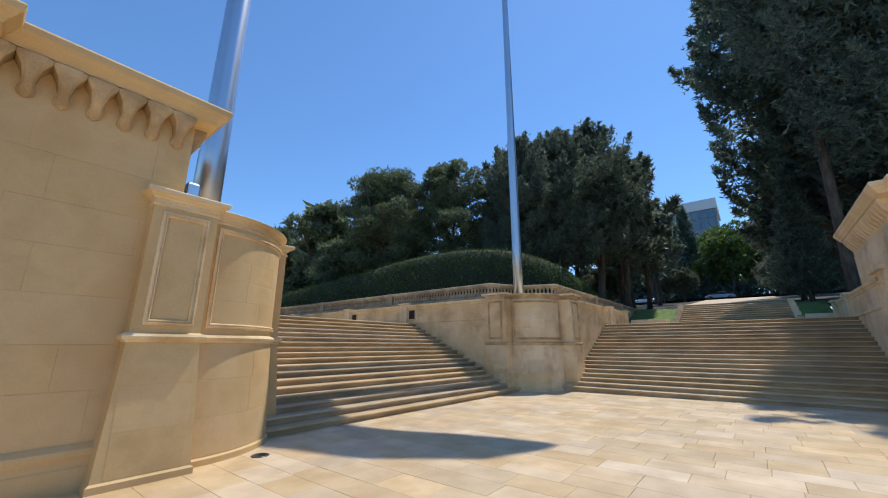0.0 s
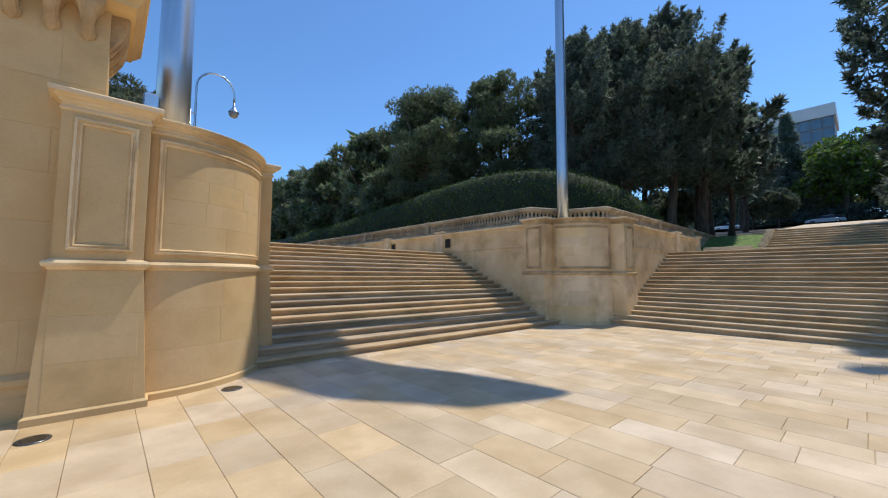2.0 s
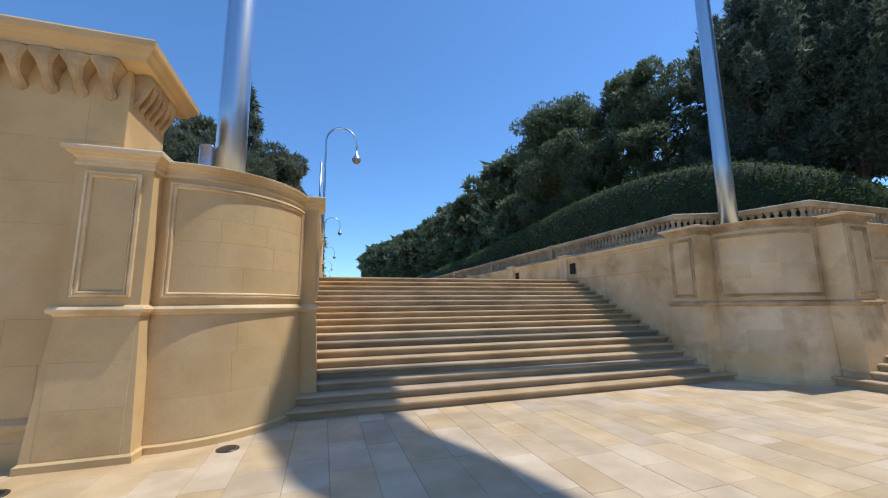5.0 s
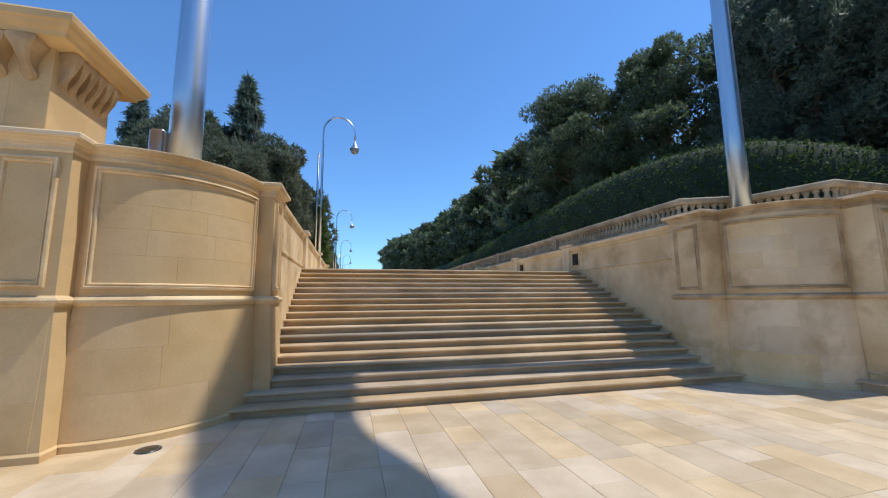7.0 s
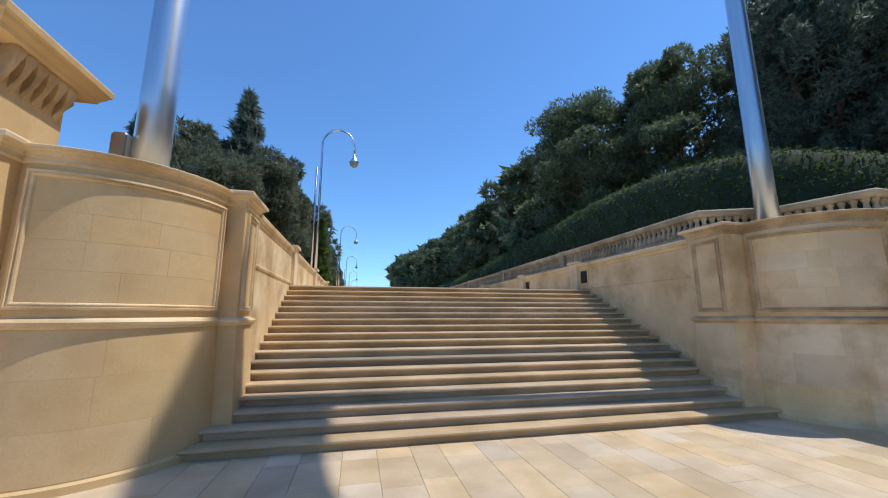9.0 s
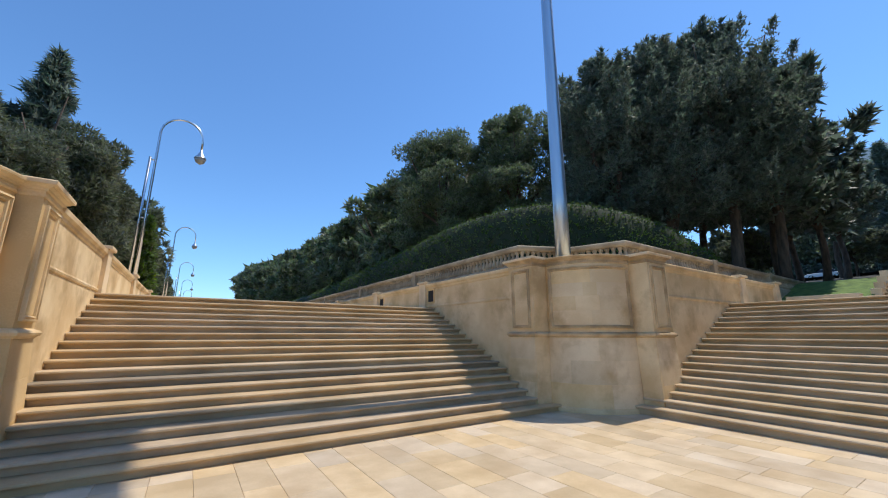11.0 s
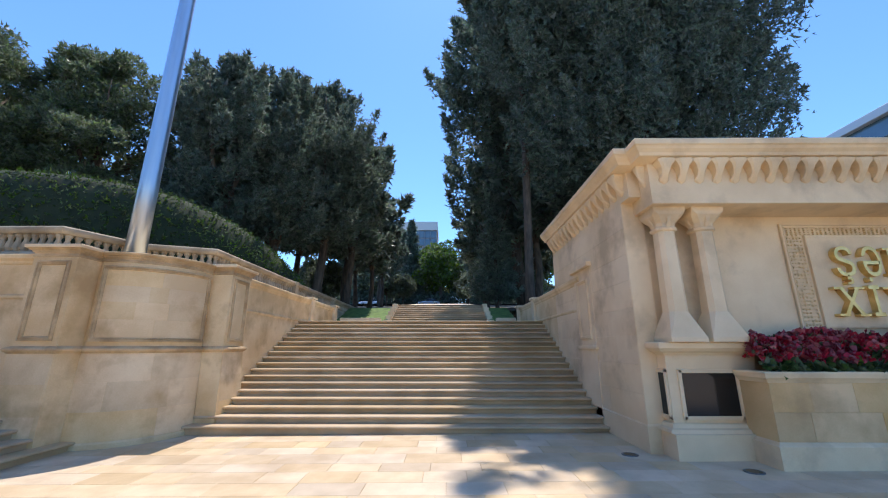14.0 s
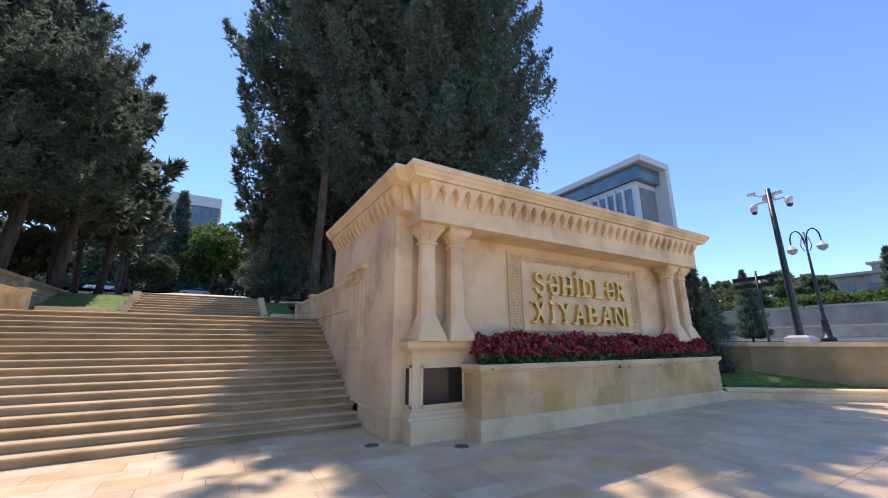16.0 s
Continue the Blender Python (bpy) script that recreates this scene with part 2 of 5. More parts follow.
def tube(bm, pts, r, n=8):
    pts = [Vector(p) for p in pts]
    rings = []
    for i, p in enumerate(pts):
        d = (pts[min(i + 1, len(pts) - 1)] - pts[max(i - 1, 0)]).normalized()
        u = d.orthogonal().normalized() if i == 0 else (u - d * u.dot(d)).normalized()
        v = d.cross(u)
        rr = r[i] if isinstance(r, (list, tuple)) else r
        rings.append([p + (u * math.cos(2 * math.pi * k / n) + v * math.sin(2 * math.pi * k / n)) * rr for k in range(n)])
    return add_loft(bm, rings)


def sweep(path, profile, closed=False):
    """A closed profile of (outward, z) carried along a flat path with mitred corners; outward is to the right of the way."""
    bm = bmesh.new()
    p = [Vector(q) for q in path]
    n = len(p)
    loops = []
    for i in range(n):
        a = (p[i] - p[i - 1]).normalized() if (i or closed) else None
        b = (p[(i + 1) % n] - p[i]).normalized() if (i < n - 1 or closed) else None
        na = Vector((a.y, -a.x)) if a else Vector((b.y, -b.x))
        nb = Vector((b.y, -b.x)) if b else na
        m = (na + nb)
        m = m / max(m.length_squared / 2, 0.3) if m.length > 1e-6 else na
        loops.append([bm.verts.new((p[i].x + m.x * o, p[i].y + m.y * o, z)) for o, z in profile])
    k = len(profile)
    for i in range(n if closed else n - 1):
        a, b = loops[i], loops[(i + 1) % n]
        for j in range(k):
            bm.faces.new((a[j], a[(j + 1) % k], b[(j + 1) % k], b[j]))
    if not closed:
        bm.faces.new(loops[0])
        bm.faces.new(loops[-1][::-1])
    return bm


def arc(c, r, a0, a1, n):
    return [(c[0] + r * math.cos(radians(a0 + (a1 - a0) * i / n)), c[1] + r * math.sin(radians(a0 + (a1 - a0) * i / n))) for i in range(n + 1)]


def bulge(p, q, sag, n):
    """Points on the arc from p to q that bulges to the right of the way by sag."""
    p, q = Vector(p), Vector(q)
    d = q - p
    out = Vector((d.y, -d.x)).normalized()
    r = ((d.length / 2) ** 2 + sag ** 2) / (2 * sag)
    c = (p + q) / 2 - out * (r - sag)
    a0 = math.atan2(p.y - c.y, p.x - c.x)
    a1 = math.atan2(q.y - c.y, q.x - c.x)
    da = (a1 - a0 + math.pi) % (2 * math.pi) - math.pi
    return [(c.x + r * math.cos(a0 + da * i / n), c.y + r * math.sin(a0 + da * i / n)) for i in range(n + 1)]


def floor_z(y):
    """The square falls gently towards the stairs."""
    return 0.008 * (10.3 - y)


UNIT_BLOCKS = {}


def blocks(parent, origin, along, width, z0, courses, heights, mat, lengths=(0.9, 1.5), thick=0.03, seed=0, name="stone_block"):
    """Ashlar blocks on a flat upright face: origin (x, y), along a unit vector; outward is to the right of along."""
    rnd = random.Random(seed)
    ang = math.degrees(math.atan2(along[1], along[0]))
    z = z0
    for c in range(courses):
        h = heights[c % len(heights)]
        u = 0.0
        first = True
        while u < width - 0.01:
            w = rnd.uniform(*lengths) * (rnd.uniform(0.4, 0.9) if first else 1)
            first = False
            if width - (u + w) < lengths[0] * 0.45:
                w = width - u
            key = (round(w, 2), round(h, 2), thick, mat.name)
            if key not in UNIT_BLOCKS:
                ww, hh, e = key[0], key[1], 0.003
                v = [(0.0006, 0, 0.0006), (ww - 0.0006, 0, 0.0006), (ww - 0.0006, 0, hh - 0.0006), (0.0006, 0, hh - 0.0006),
                     (e, -thick, e), (ww - e, -thick, e), (ww - e, -thick, hh - e), (e, -thick, hh - e)]
                UNIT_BLOCKS[key] = mesh_from(name, v, [(3, 2, 1, 0), (4, 5, 6, 7), (0, 1, 5, 4), (1, 2, 6, 5), (2, 3, 7, 6), (3, 0, 4, 7)], mat)
            put_part(name, UNIT_BLOCKS[key], parent, "", pose(origin[0] + along[0] * u, origin[1] + along[1] * u, z, 0, 0, ang))
            u += w
        z += h


# ---- ground and terraces ----
def sheet(name, label, category, mat, x0, x1, y0, y1, nx, ny, height):
    v = [(x0 + (x1 - x0) * i / nx, y0 + (y1 - y0) * j / ny) for j in range(ny + 1) for i in range(nx + 1)]
    v = [(x, y, height(x, y)) for x, y in v]
    f = [(j * (nx + 1) + i, j * (nx + 1) + i + 1, (j + 1) * (nx + 1) + i + 1, (j + 1) * (nx + 1) + i) for j in range(ny) for i in range(nx)]
    return tagged(new(name, mesh_from(name, v, f, mat, True)), label, category, kind="structure")


sheet("ground", "sandy bedding ground under the paving, reaching the horizon", "ground", JOINT, -600, 900, -700, 800, 30, 30, lambda x, y: (floor_z(max(-60, min(y, 60))) - 0.03))


def hill(x, y):
    rise = 0.115 * max(0.0, x - 21) if x < 60 else 4.5 + 0.06 * (x - 60)
    return 3.30 + rise + 0.10 * noise.noise((x * 0.3, y * 0.3, 0))


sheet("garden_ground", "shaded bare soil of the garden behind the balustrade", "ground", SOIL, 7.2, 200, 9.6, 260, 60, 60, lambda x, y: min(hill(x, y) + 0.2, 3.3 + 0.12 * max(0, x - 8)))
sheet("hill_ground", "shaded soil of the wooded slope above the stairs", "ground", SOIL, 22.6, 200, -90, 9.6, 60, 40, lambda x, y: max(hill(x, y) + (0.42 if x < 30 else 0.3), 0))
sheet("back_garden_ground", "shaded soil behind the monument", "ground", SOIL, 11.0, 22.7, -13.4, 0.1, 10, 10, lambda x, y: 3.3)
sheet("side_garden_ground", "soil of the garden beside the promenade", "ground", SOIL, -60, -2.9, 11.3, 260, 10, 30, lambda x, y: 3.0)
sheet("lawn", "sunlit mown lawn beside the upper steps", "lawn", GRASS, 18.4, 22.7, 6.75, 9.7, 8, 8, lambda x, y: 2.9 + 0.295 * max(0, x - 18.8))
sheet("lawn", "mown lawn in the shade beside the upper steps", "lawn", GRASS, 18.4, 22.7, 0.0, 1.4, 8, 6, lambda x, y: 2.9 + 0.295 * max(0, x - 18.8))
sheet("street", "asphalt street above the stairs", "road", ASPHALT, 70, 81, -90, 9.6, 4, 20, lambda x, y: 9.42 + 0.06 * (x - 70))
sheet("street_upper", "asphalt street above the garden", "road", ASPHALT, 70, 81, 9.6, 110, 4, 20, lambda x, y: 9.42 + 0.06 * (x - 70))

# ---- stairs ----
RISE, RUN, N_STEP = 0.145, 0.30, 18


def step_profile(zt, depth=0.34, drop=0.20):
    return [(0, zt - drop), (0, zt - 0.055), (-0.062, zt - 0.052), (-0.078, zt - 0.034), (-0.074, zt - 0.014), (-0.052, zt), (depth, zt), (depth, zt - drop)]


def stair(name, label, axis, front, z0, a, b, n, run=RUN, dark=()):
    s = thing(name, label, "stairs", kind="structure")
    for i in range(n):
        zt = z0 + RISE * (i + 1)
        prof = step_profile(zt, drop=0.6 if i == 0 else 0.20)
        f = front + run * i
        segs = [a, b]
        bm = bmesh.new()
        rings = []
        for u in segs:
            rings.append([(u, f + o, z) if axis == "y" else (f + o, u, z) for o, z in prof])
        add_loft(bm, rings)
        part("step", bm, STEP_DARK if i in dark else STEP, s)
    return s


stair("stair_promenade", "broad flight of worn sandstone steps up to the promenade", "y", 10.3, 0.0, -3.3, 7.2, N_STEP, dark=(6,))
stair("stair_garden", "broad flight of worn sandstone steps up to the wooded slope", "x", 8.0, 0.05, -0.3, 9.55, N_STEP)
stair("stair_upper", "narrower upper flight of sandstone steps between lawns", "x", 18.9, 2.66, 1.5, 6.6, 11, run=0.40)
sheet("promenade_floor", "sandstone paving of the upper promenade", "floor", SLAB_FAR, -3.0, 7.0, 15.6, 260, 2, 40, lambda x, y: 2.609)
sheet("landing_floor", "sandstone paving of the landing", "floor", SLAB_FAR, 13.3, 19.0, -0.2, 9.7, 4, 4, lambda x, y: 2.659)
sheet("upper_floor", "paved path above the upper steps", "floor", SLAB_FAR, 23.0, 40, 1.4, 6.7, 4, 2, lambda x, y: 4.259 + 0.115 * max(0, x - 23.4))
for side, y in (("", 1.38), ("", 6.72)):
    kb = thing("stepped_kerb", "low stepped sandstone kerb beside the upper steps", "kerb", group="stepped kerbs")
    for i in range(5):
        part("kerb_block", box(18.9 + 0.8 * i, 19.72 + 0.8 * i, y - 0.14, y + 0.14, 2.5, 3.08 + 0.29 * i, 0.015), PALE, kb)
for y0, y1 in ((6.86, 8.8), (0.3, 1.24)):
    kb = tagged(new("kerb"), "low pale sandstone kerb at the lawn's edge", "kerb", group="lawn kerbs")
    part("kerb_stone", box(18.0, 18.4, y0, y1, 2.6, 3.12, 0.02), PALE, kb)


# ---- walls along the stairs ----
def wall_profile(top, z0=-0.3, back=-0.45):
    return [(back, z0), (0, z0), (0, 2.64), (0.022, 2.655), (0.030, 2.69), (0.018, 2.72), (0, 2.73), (0, top - 0.20), (0.025, top - 0.18), (0.03, top - 0.13), (0.07, top - 0.09), (0.08, top - 0.02), (0.065, top), (back, top)]


def stair_wall(name, label, path, top, pillars=()):
    w = thing(name, label, "wall", kind="structure")
    part("wall_body", sweep(path, wall_profile(top)), TAN, w)
    for x, y, dx, dy in pillars:
        bm = box(x - dx, x + dx, y - dy, y + dy, 2.3, top + 0.02, 0.01)
        add_box(bm, x - dx - 0.06, x + dx + 0.06, y - dy - 0.06, y + dy + 0.06, top + 0.02, top + 0.10, 0.015)
        part("pillar", bm, PALE, w)
    return w


W1 = stair_wall("wall_stair_corner_west", "sunlit sandstone parapet wall beside the promenade stairs", [(6.55, 200), (6.55, 11.2)], 3.50, [(6.56, 16.15, 0.09, 0.22), (6.56, 20.5, 0.09, 0.22), (6.56, 26, 0.09, 0.22), (6.56, 34, 0.09, 0.22)])
W2 = stair_wall("wall_promenade_west", "sandstone parapet wall on the far side of the promenade", [(-2.47, 11.7), (-2.47, 200)], 3.62, [(-2.48, 15.7, 0.10, 0.25), (-2.48, 21.0, 0.10, 0.25), (-2.48, 27, 0.10, 0.25), (-2.48, 35, 0.10, 0.25)])
W3 = stair_wall("wall_stair_corner_south", "sandstone parapet wall beside the garden stairs", [(8.9, 8.86), (17.2, 8.86)], 3.52, [(14.2, 8.86, 0.2, 0.08), (17.2, 8.86, 0.22, 0.1)])
W4 = stair_wall("wall_stair_monument", "sandstone parapet wall running on from the monument", [(17.2, 0.27), (9.0, 0.27)], 3.50, [(17.2, 0.27, 0.22, 0.1), (14.2, 0.27, 0.2, 0.08)])


def vent(x, y, z, w, h):
    v = tagged(new("wall_vent"), "dark square vent opening in the sandstone wall", "vent", group="wall vents")
    v.matrix_basis = pose(x, y, z)
    bm = bmesh.new()
    for a0, a1, b0, b1 in ((-w, w, h, h + 0.06), (-w, w, -h - 0.06, -h), (-w - 0.06, -w, -h - 0.06, h + 0.06), (w, w + 0.06, -h - 0.06, h + 0.06)):
        add_box(bm, -0.03, 0.05, a0, a1, b0, b1, 0.006)
    part("frame", bm, STONE, v)
    # dark plate just proud of the wall paints the opening's unlit depth
    part("shade_plate", box(-0.008, 0.05, -w, w, -h, h), DARK, v, "dark plate painted as the shaded depth of the opening")


vent(6.55, 15.62, 3.05, 0.19, 0.20)
vent(6.55, 19.9, 3.05, 0.19, 0.20)


# ---- corner bastions with a curved drum between two piers ----
def frame_mould(S, u0, u1, z0, z1, n=1):
    """A raised rectangular moulding on the surface S(u, z, out)."""
    bm = bmesh.new()
    loops = []
    for o, h in ((0, 0.0), (0.003, 0.040), (0.030, 0.046), (0.036, 0.020), (0.050, 0.016), (0.058, 0.034), (0.072, 0.028), (0.080, 0.0)):
        a, b, c, d = u0 + o, u1 - o, z0 + o, z1 - o
        pts = [(a + (b - a) * i / n, c) for i in range(n)] + [(b, c + (d - c) * i / 2) for i in range(2)] + [(b - (b - a) * i / n, d) for i in range(n)] + [(a, d - (d - c) * i / 2) for i in range(2)]
        loops.append([bm.verts.new(S(u, z, h)) for u, z in pts])
    k = len(loops[0])
    for p, q in zip(loops, loops[1:]):
        for i in range(k):
            bm.faces.new((p[i], p[(i + 1) % k], q[(i + 1) % k], q[i]))
    return bm


def surface_block(S, u0, u1, z0, z1, t=0.006, n=4, gap=0.0012):
    bm = bmesh.new()
    rows = []
    for z, o, g in ((z0 + gap, -0.02, 0), (z0 + gap, t - 0.003, 0), (z0 + gap + 0.003, t, 0.003), (z1 - gap - 0.003, t, 0.003), (z1 - gap, t - 0.003, 0), (z1 - gap, -0.02, 0)):
        rows.append([bm.verts.new(S(u0 + gap + g + (u1 - u0 - 2 * gap - 2 * g) * i / n, z, o)) for i in range(n + 1)])
    for a, b in zip(rows, rows[1:]):
        for i in range(n):
            bm.faces.new((a[i], a[i + 1], b[i + 1], b[i]))
    bm.faces.new([r[0] for r in rows][::-1])
    bm.faces.new([r[-1] for r in rows])
    return bm


def bastion(label, at, rz, dx, dy, top, pier=0.95, seed=1, sag=0.30, out=0.22, mould=None, body=None, blk=None):
    mould, body, blk = mould or PALE, body or STONE, blk or BLOCK
    e = thing("corner_bastion", label, "wall", group="corner bastions", at=at, rz=rz)
    drum = bulge((0, 0), (dx, dy), sag, 32)
    path = [(-pier - 0.02, 0.7), (-pier - 0.02, -out), (-0.02, -out), (0, 0.02)] + drum[1:-1] + [(dx - 0.02, dy), (dx + out, dy + 0.0), (dx + out, dy + pier), (dx - 0.2, dy + pier)]
    part("lower_body", sweep(path, [(-0.12, -0.3), (0.13, -0.3), (0.13, 0.085), (0.10, 0.11), (0.012, 1.66), (-0.12, 1.66)]), body, e)
    part("band", sweep(path, [(-0.12, 1.66), (0.02, 1.66), (0.035, 1.685), (0.065, 1.70), (0.075, 1.735), (0.055, 1.765), (0.025, 1.775), (0.0, 1.79), (-0.12, 1.79)]), mould, e)
    part("upper_body", sweep(path, [(-0.12, 1.79), (0, 1.79), (0, top - 0.20), (-0.12, top - 0.20)]), body, e)
    part("cap", sweep(path, [(-0.12, top - 0.20), (0.008, top - 0.20), (0.02, top - 0.185), (0.02, top - 0.165), (0.004, top - 0.15), (0.006, top - 0.115), (0.03, top - 0.105), (0.035, top - 0.08), (0.07, top - 0.062), (0.08, top - 0.045), (0.10, top - 0.04), (0.108, top - 0.01), (0.095, top), (-0.12, top)]), mould, e)
    bm = bmesh.new()
    bm.faces.new([bm.verts.new((x, y, top - 0.02)) for x, y in path])
    part("top_slab", bm, body, e)
    # pier caps stand a little higher
    for x0, x1, y0, y1 in ((-pier - 0.02, -0.02, -out, 0.3), (dx - 0.2, dx + out, dy, dy + pier)):
        bm = bmesh.new()
        add_loft(bm, [square_ring((x0 + x1) / 2, (y0 + y1) / 2, top + z, (x1 - x0) / 2 + o, (y1 - y0) / 2 + o) for z, o in ((-0.035, 0.10), (-0.03, 0.118), (0.015, 0.124), (0.03, 0.115))])
        part("pier_cap", bm, PALE, e)

    lengths = [0.0]
    for a, b in zip(drum, drum[1:]):
        lengths.append(lengths[-1] + math.dist(a, b))

    def on_drum(u, z, o):
        u = max(0.0, min(u, lengths[-1]))
        i = max(k for k in range(len(lengths) - 1) if lengths[k] <= u + 1e-9)
        f = (u - lengths[i]) / (lengths[i + 1] - lengths[i])
        a, b = Vector(drum[i]), Vector(drum[i + 1])
        p = a.lerp(b, f)
        c = (Vector((dx, dy)) / 2)
        d = Vector((dy, -dx)).normalized()
        r = ((math.hypot(dx, dy) / 2) ** 2 + sag ** 2) / (2 * sag)
        nrm = (p - (c - d * (r - sag))).normalized()
        batter = 0.012 + (0.10 - 0.012) * (1.66 - z) / 1.55 if z < 1.66 else 0
        p = p + nrm * (o + batter)
        return (p.x, p.y, z)

    def on_front(u, z, o):
        return (-pier - 0.02 + u, -out - o - (0.012 + 0.088 * (1.66 - z) / 1.55 if z < 1.66 else 0), z)

    def on_side(u, z, o):
        return (dx + out + o + (0.012 + 0.088 * (1.66 - z) / 1.55 if z < 1.66 else 0), dy + u, z)

    L = lengths[-1]
    part("drum_panel_frame", frame_mould(on_drum, 0.10, L - 0.10, 1.87, top - 0.27, 18), mould, e)
    for S in (on_front, on_side):
        part("pier_panel_frame", frame_mould(S, 0.11, pier - 0.11, 1.88, top - 0.27), mould, e)
    rnd = random.Random(seed)
    for z0, z1, cuts in ((1.95, 2.30, 2), (2.30, 2.64, 3), (2.64, 2.96, 3), (2.96, top - 0.35, 2)):
        us = sorted([0.18, L - 0.18] + [0.18 + (L - 0.36) * (k + rnd.uniform(0.7, 1.3)) / cuts for k in range(cuts - 1)])
        for a, b in zip(us, us[1:]):
            part("stone_block", surface_block(on_drum, a, b, z0, z1, 0.003, 20), blk, e)
    for z0, z1, cuts in ((0.12, 0.62, 2), (0.62, 1.14, 3), (1.14, 1.655, 2)):
        us = sorted([0.02, L - 0.02] + [0.02 + (L - 0.04) * (k + rnd.uniform(0.7, 1.3)) / cuts for k in range(cuts - 1)])
        for a, b in zip(us, us[1:]):
            part("stone_block", surface_block(on_drum, a, b, z0, z1, 0.003, 20, 0.0008), blk, e)
        for S in (on_front, on_side):
            part("stone_block", surface_block(S, 0.01, pier - 0.01, z0, z1, 0.003, 1, 0.0012), blk, e)
    for S in (on_front, on_side):
        part("pier_panel", surface_block(S, 0.195, pier - 0.195, 1.965, top - 0.355, 0.004, 1), body, e)
    return e


bastion("golden sandstone bastion with curved panelled drum beside the promenade stairs", (-4.40, 9.50, 0), 0, 1.72, 1.35, 3.70, pier=0.81, seed=4, sag=0.44, out=0.25, mould=TAN)
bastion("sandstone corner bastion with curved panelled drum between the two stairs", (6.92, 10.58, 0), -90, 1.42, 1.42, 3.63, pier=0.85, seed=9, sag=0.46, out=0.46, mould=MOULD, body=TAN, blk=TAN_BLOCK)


# ---- cornices with corbels ----
def corbel_mesh(mat):
    rings = []
    for z, w, d in ((0.0, 0.154, 0.27), (-0.05, 0.152, 0.265), (-0.09, 0.128, 0.255), (-0.16, 0.088, 0.23), (-0.24, 0.072, 0.20), (-0.30, 0.058, 0.165), (-0.36, 0.062, 0.12), (-0.41, 0.080, 0.085), (-0.46, 0.070, 0.05), (-0.50, 0.02, 0.012)):
        rings.append([(-w, 0.03, z), (w, 0.03, z), (w, -d + 0.03, z), (w * 0.6, -d, z), (-w * 0.6, -d, z), (-w, -d + 0.03, z)])
    bm = loft(rings)
    bmesh.ops.recalc_face_normals(bm, faces=bm.faces[:])
    me = bpy.data.meshes.new("corbel")
    bm.to_mesh(me)
    bm.free()
    me.materials.append(mat)
    return me


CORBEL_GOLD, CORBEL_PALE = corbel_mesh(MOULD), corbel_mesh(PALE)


def cornice(parent, path, top, mat, me, step=0.31, over=0.36, deep=1.0, high=0.95):
    part("cornice", sweep(path, [(-0.3, top - 0.30), (0.02, top - 0.30), (over - 0.12, top - 0.27), (over - 0.10, top - 0.22), (over - 0.05, top - 0.17), (over - 0.03, top - 0.13), (over, top - 0.11), (over + 0.01, top - 0.03), (over - 0.01, top), (-0.3, top)]), mat, parent)
    part("corbel_back", sweep(path, [(-0.3, top - 0.80), (0.0, top - 0.80), (0.0, top - 0.30), (-0.3, top - 0.30)]), mat, parent)
    for a, b in zip(path, path[1:]):
        a, b = Vector(a), Vector(b)
        pitch = step if (b - a).length > 1.6 else step * 0.56
        n = int(((b - a).length - 0.1) / pitch)
        if n < 1:
            continue
        d = (b - a).normalized()
        off = ((b - a).length - (n - 1) * pitch) / 2
        for i in range(n):
            p = a + d * (off + i * pitch)
            put_part("corbel", me, parent, "", pose(p.x, p.y, top - 0.29, 0, 0, math.degrees(math.atan2(d.y, d.x))) @ Matrix.Diagonal((pitch / step, deep * (1.0 if pitch == step else 0.72), high, 1)))


# ---- the great wall beside the promenade ----
gw = thing("wall_great", "tall golden sandstone wall with a corbelled cornice", "wall", kind="structure")
great = [(-16, 9.11), (-7.15, 9.11), (-7.15, 9.46), (-4.87, 9.46), (-4.87, 10.62), (-9, 10.62)]
part("wall_body", sweep(great, [(-0.7, -0.3), (0.06, -0.3), (0.06, 0.26), (0.045, 0.28), (0.045, 0.36), (0.075, 0.40), (0.07, 0.46), (0.03, 0.50), (0, 0.52), (0, 4.44), (-0.7, 4.44)]), STONE, gw)
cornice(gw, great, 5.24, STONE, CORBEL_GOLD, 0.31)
GREAT_COURSES = (0.57, 0.53, 0.58)
blocks(gw, (-7.15, 9.466), (1, 0), 2.28, 0.53, 7, GREAT_COURSES, BLOCK, (0.8, 1.5), 0.010, 3)
blocks(gw, (-4.876, 9.46), (0, 1), 1.16, 0.53, 7, GREAT_COURSES, BLOCK, (0.8, 1.5), 0.010, 5)
blocks(gw, (-12.0, 9.116), (1, 0), 4.85, 0.53, 7, GREAT_COURSES, BLOCK, (0.8, 1.5), 0.010, 6)
part("roof_slab", box(-16, -4.9, 9.5, 10.6, 5.10, 5.22), STONE, gw)

# ---- the monument ----
YC = -5.0
mo = thing("monument_wall", "pale sandstone monument with paired columns, corbelled cornice and gilded inscription", "monument")
part("body", box(6.46, 11.2, -10.27, 0.27, -0.2, 4.46), PALE, mo)
mon_path = [(11.2, 0.27), (6.07, 0.27), (6.07, 0.05), (5.72, 0.05), (5.72, -10.05), (6.07, -10.05), (6.07, -10.27), (11.2, -10.27)]
cornice(mo, mon_path, 5.25, PALE, CORBEL_PALE, deep=0.78, high=0.80)
part("entablature", box(5.72, 6.6, -10.05, 0.05, 4.19, 4.46, 0.012), PALE, mo)
part("roof_slab", box(5.8, 11.1, -10.2, 0.2, 5.05, 5.2), PALE, mo)
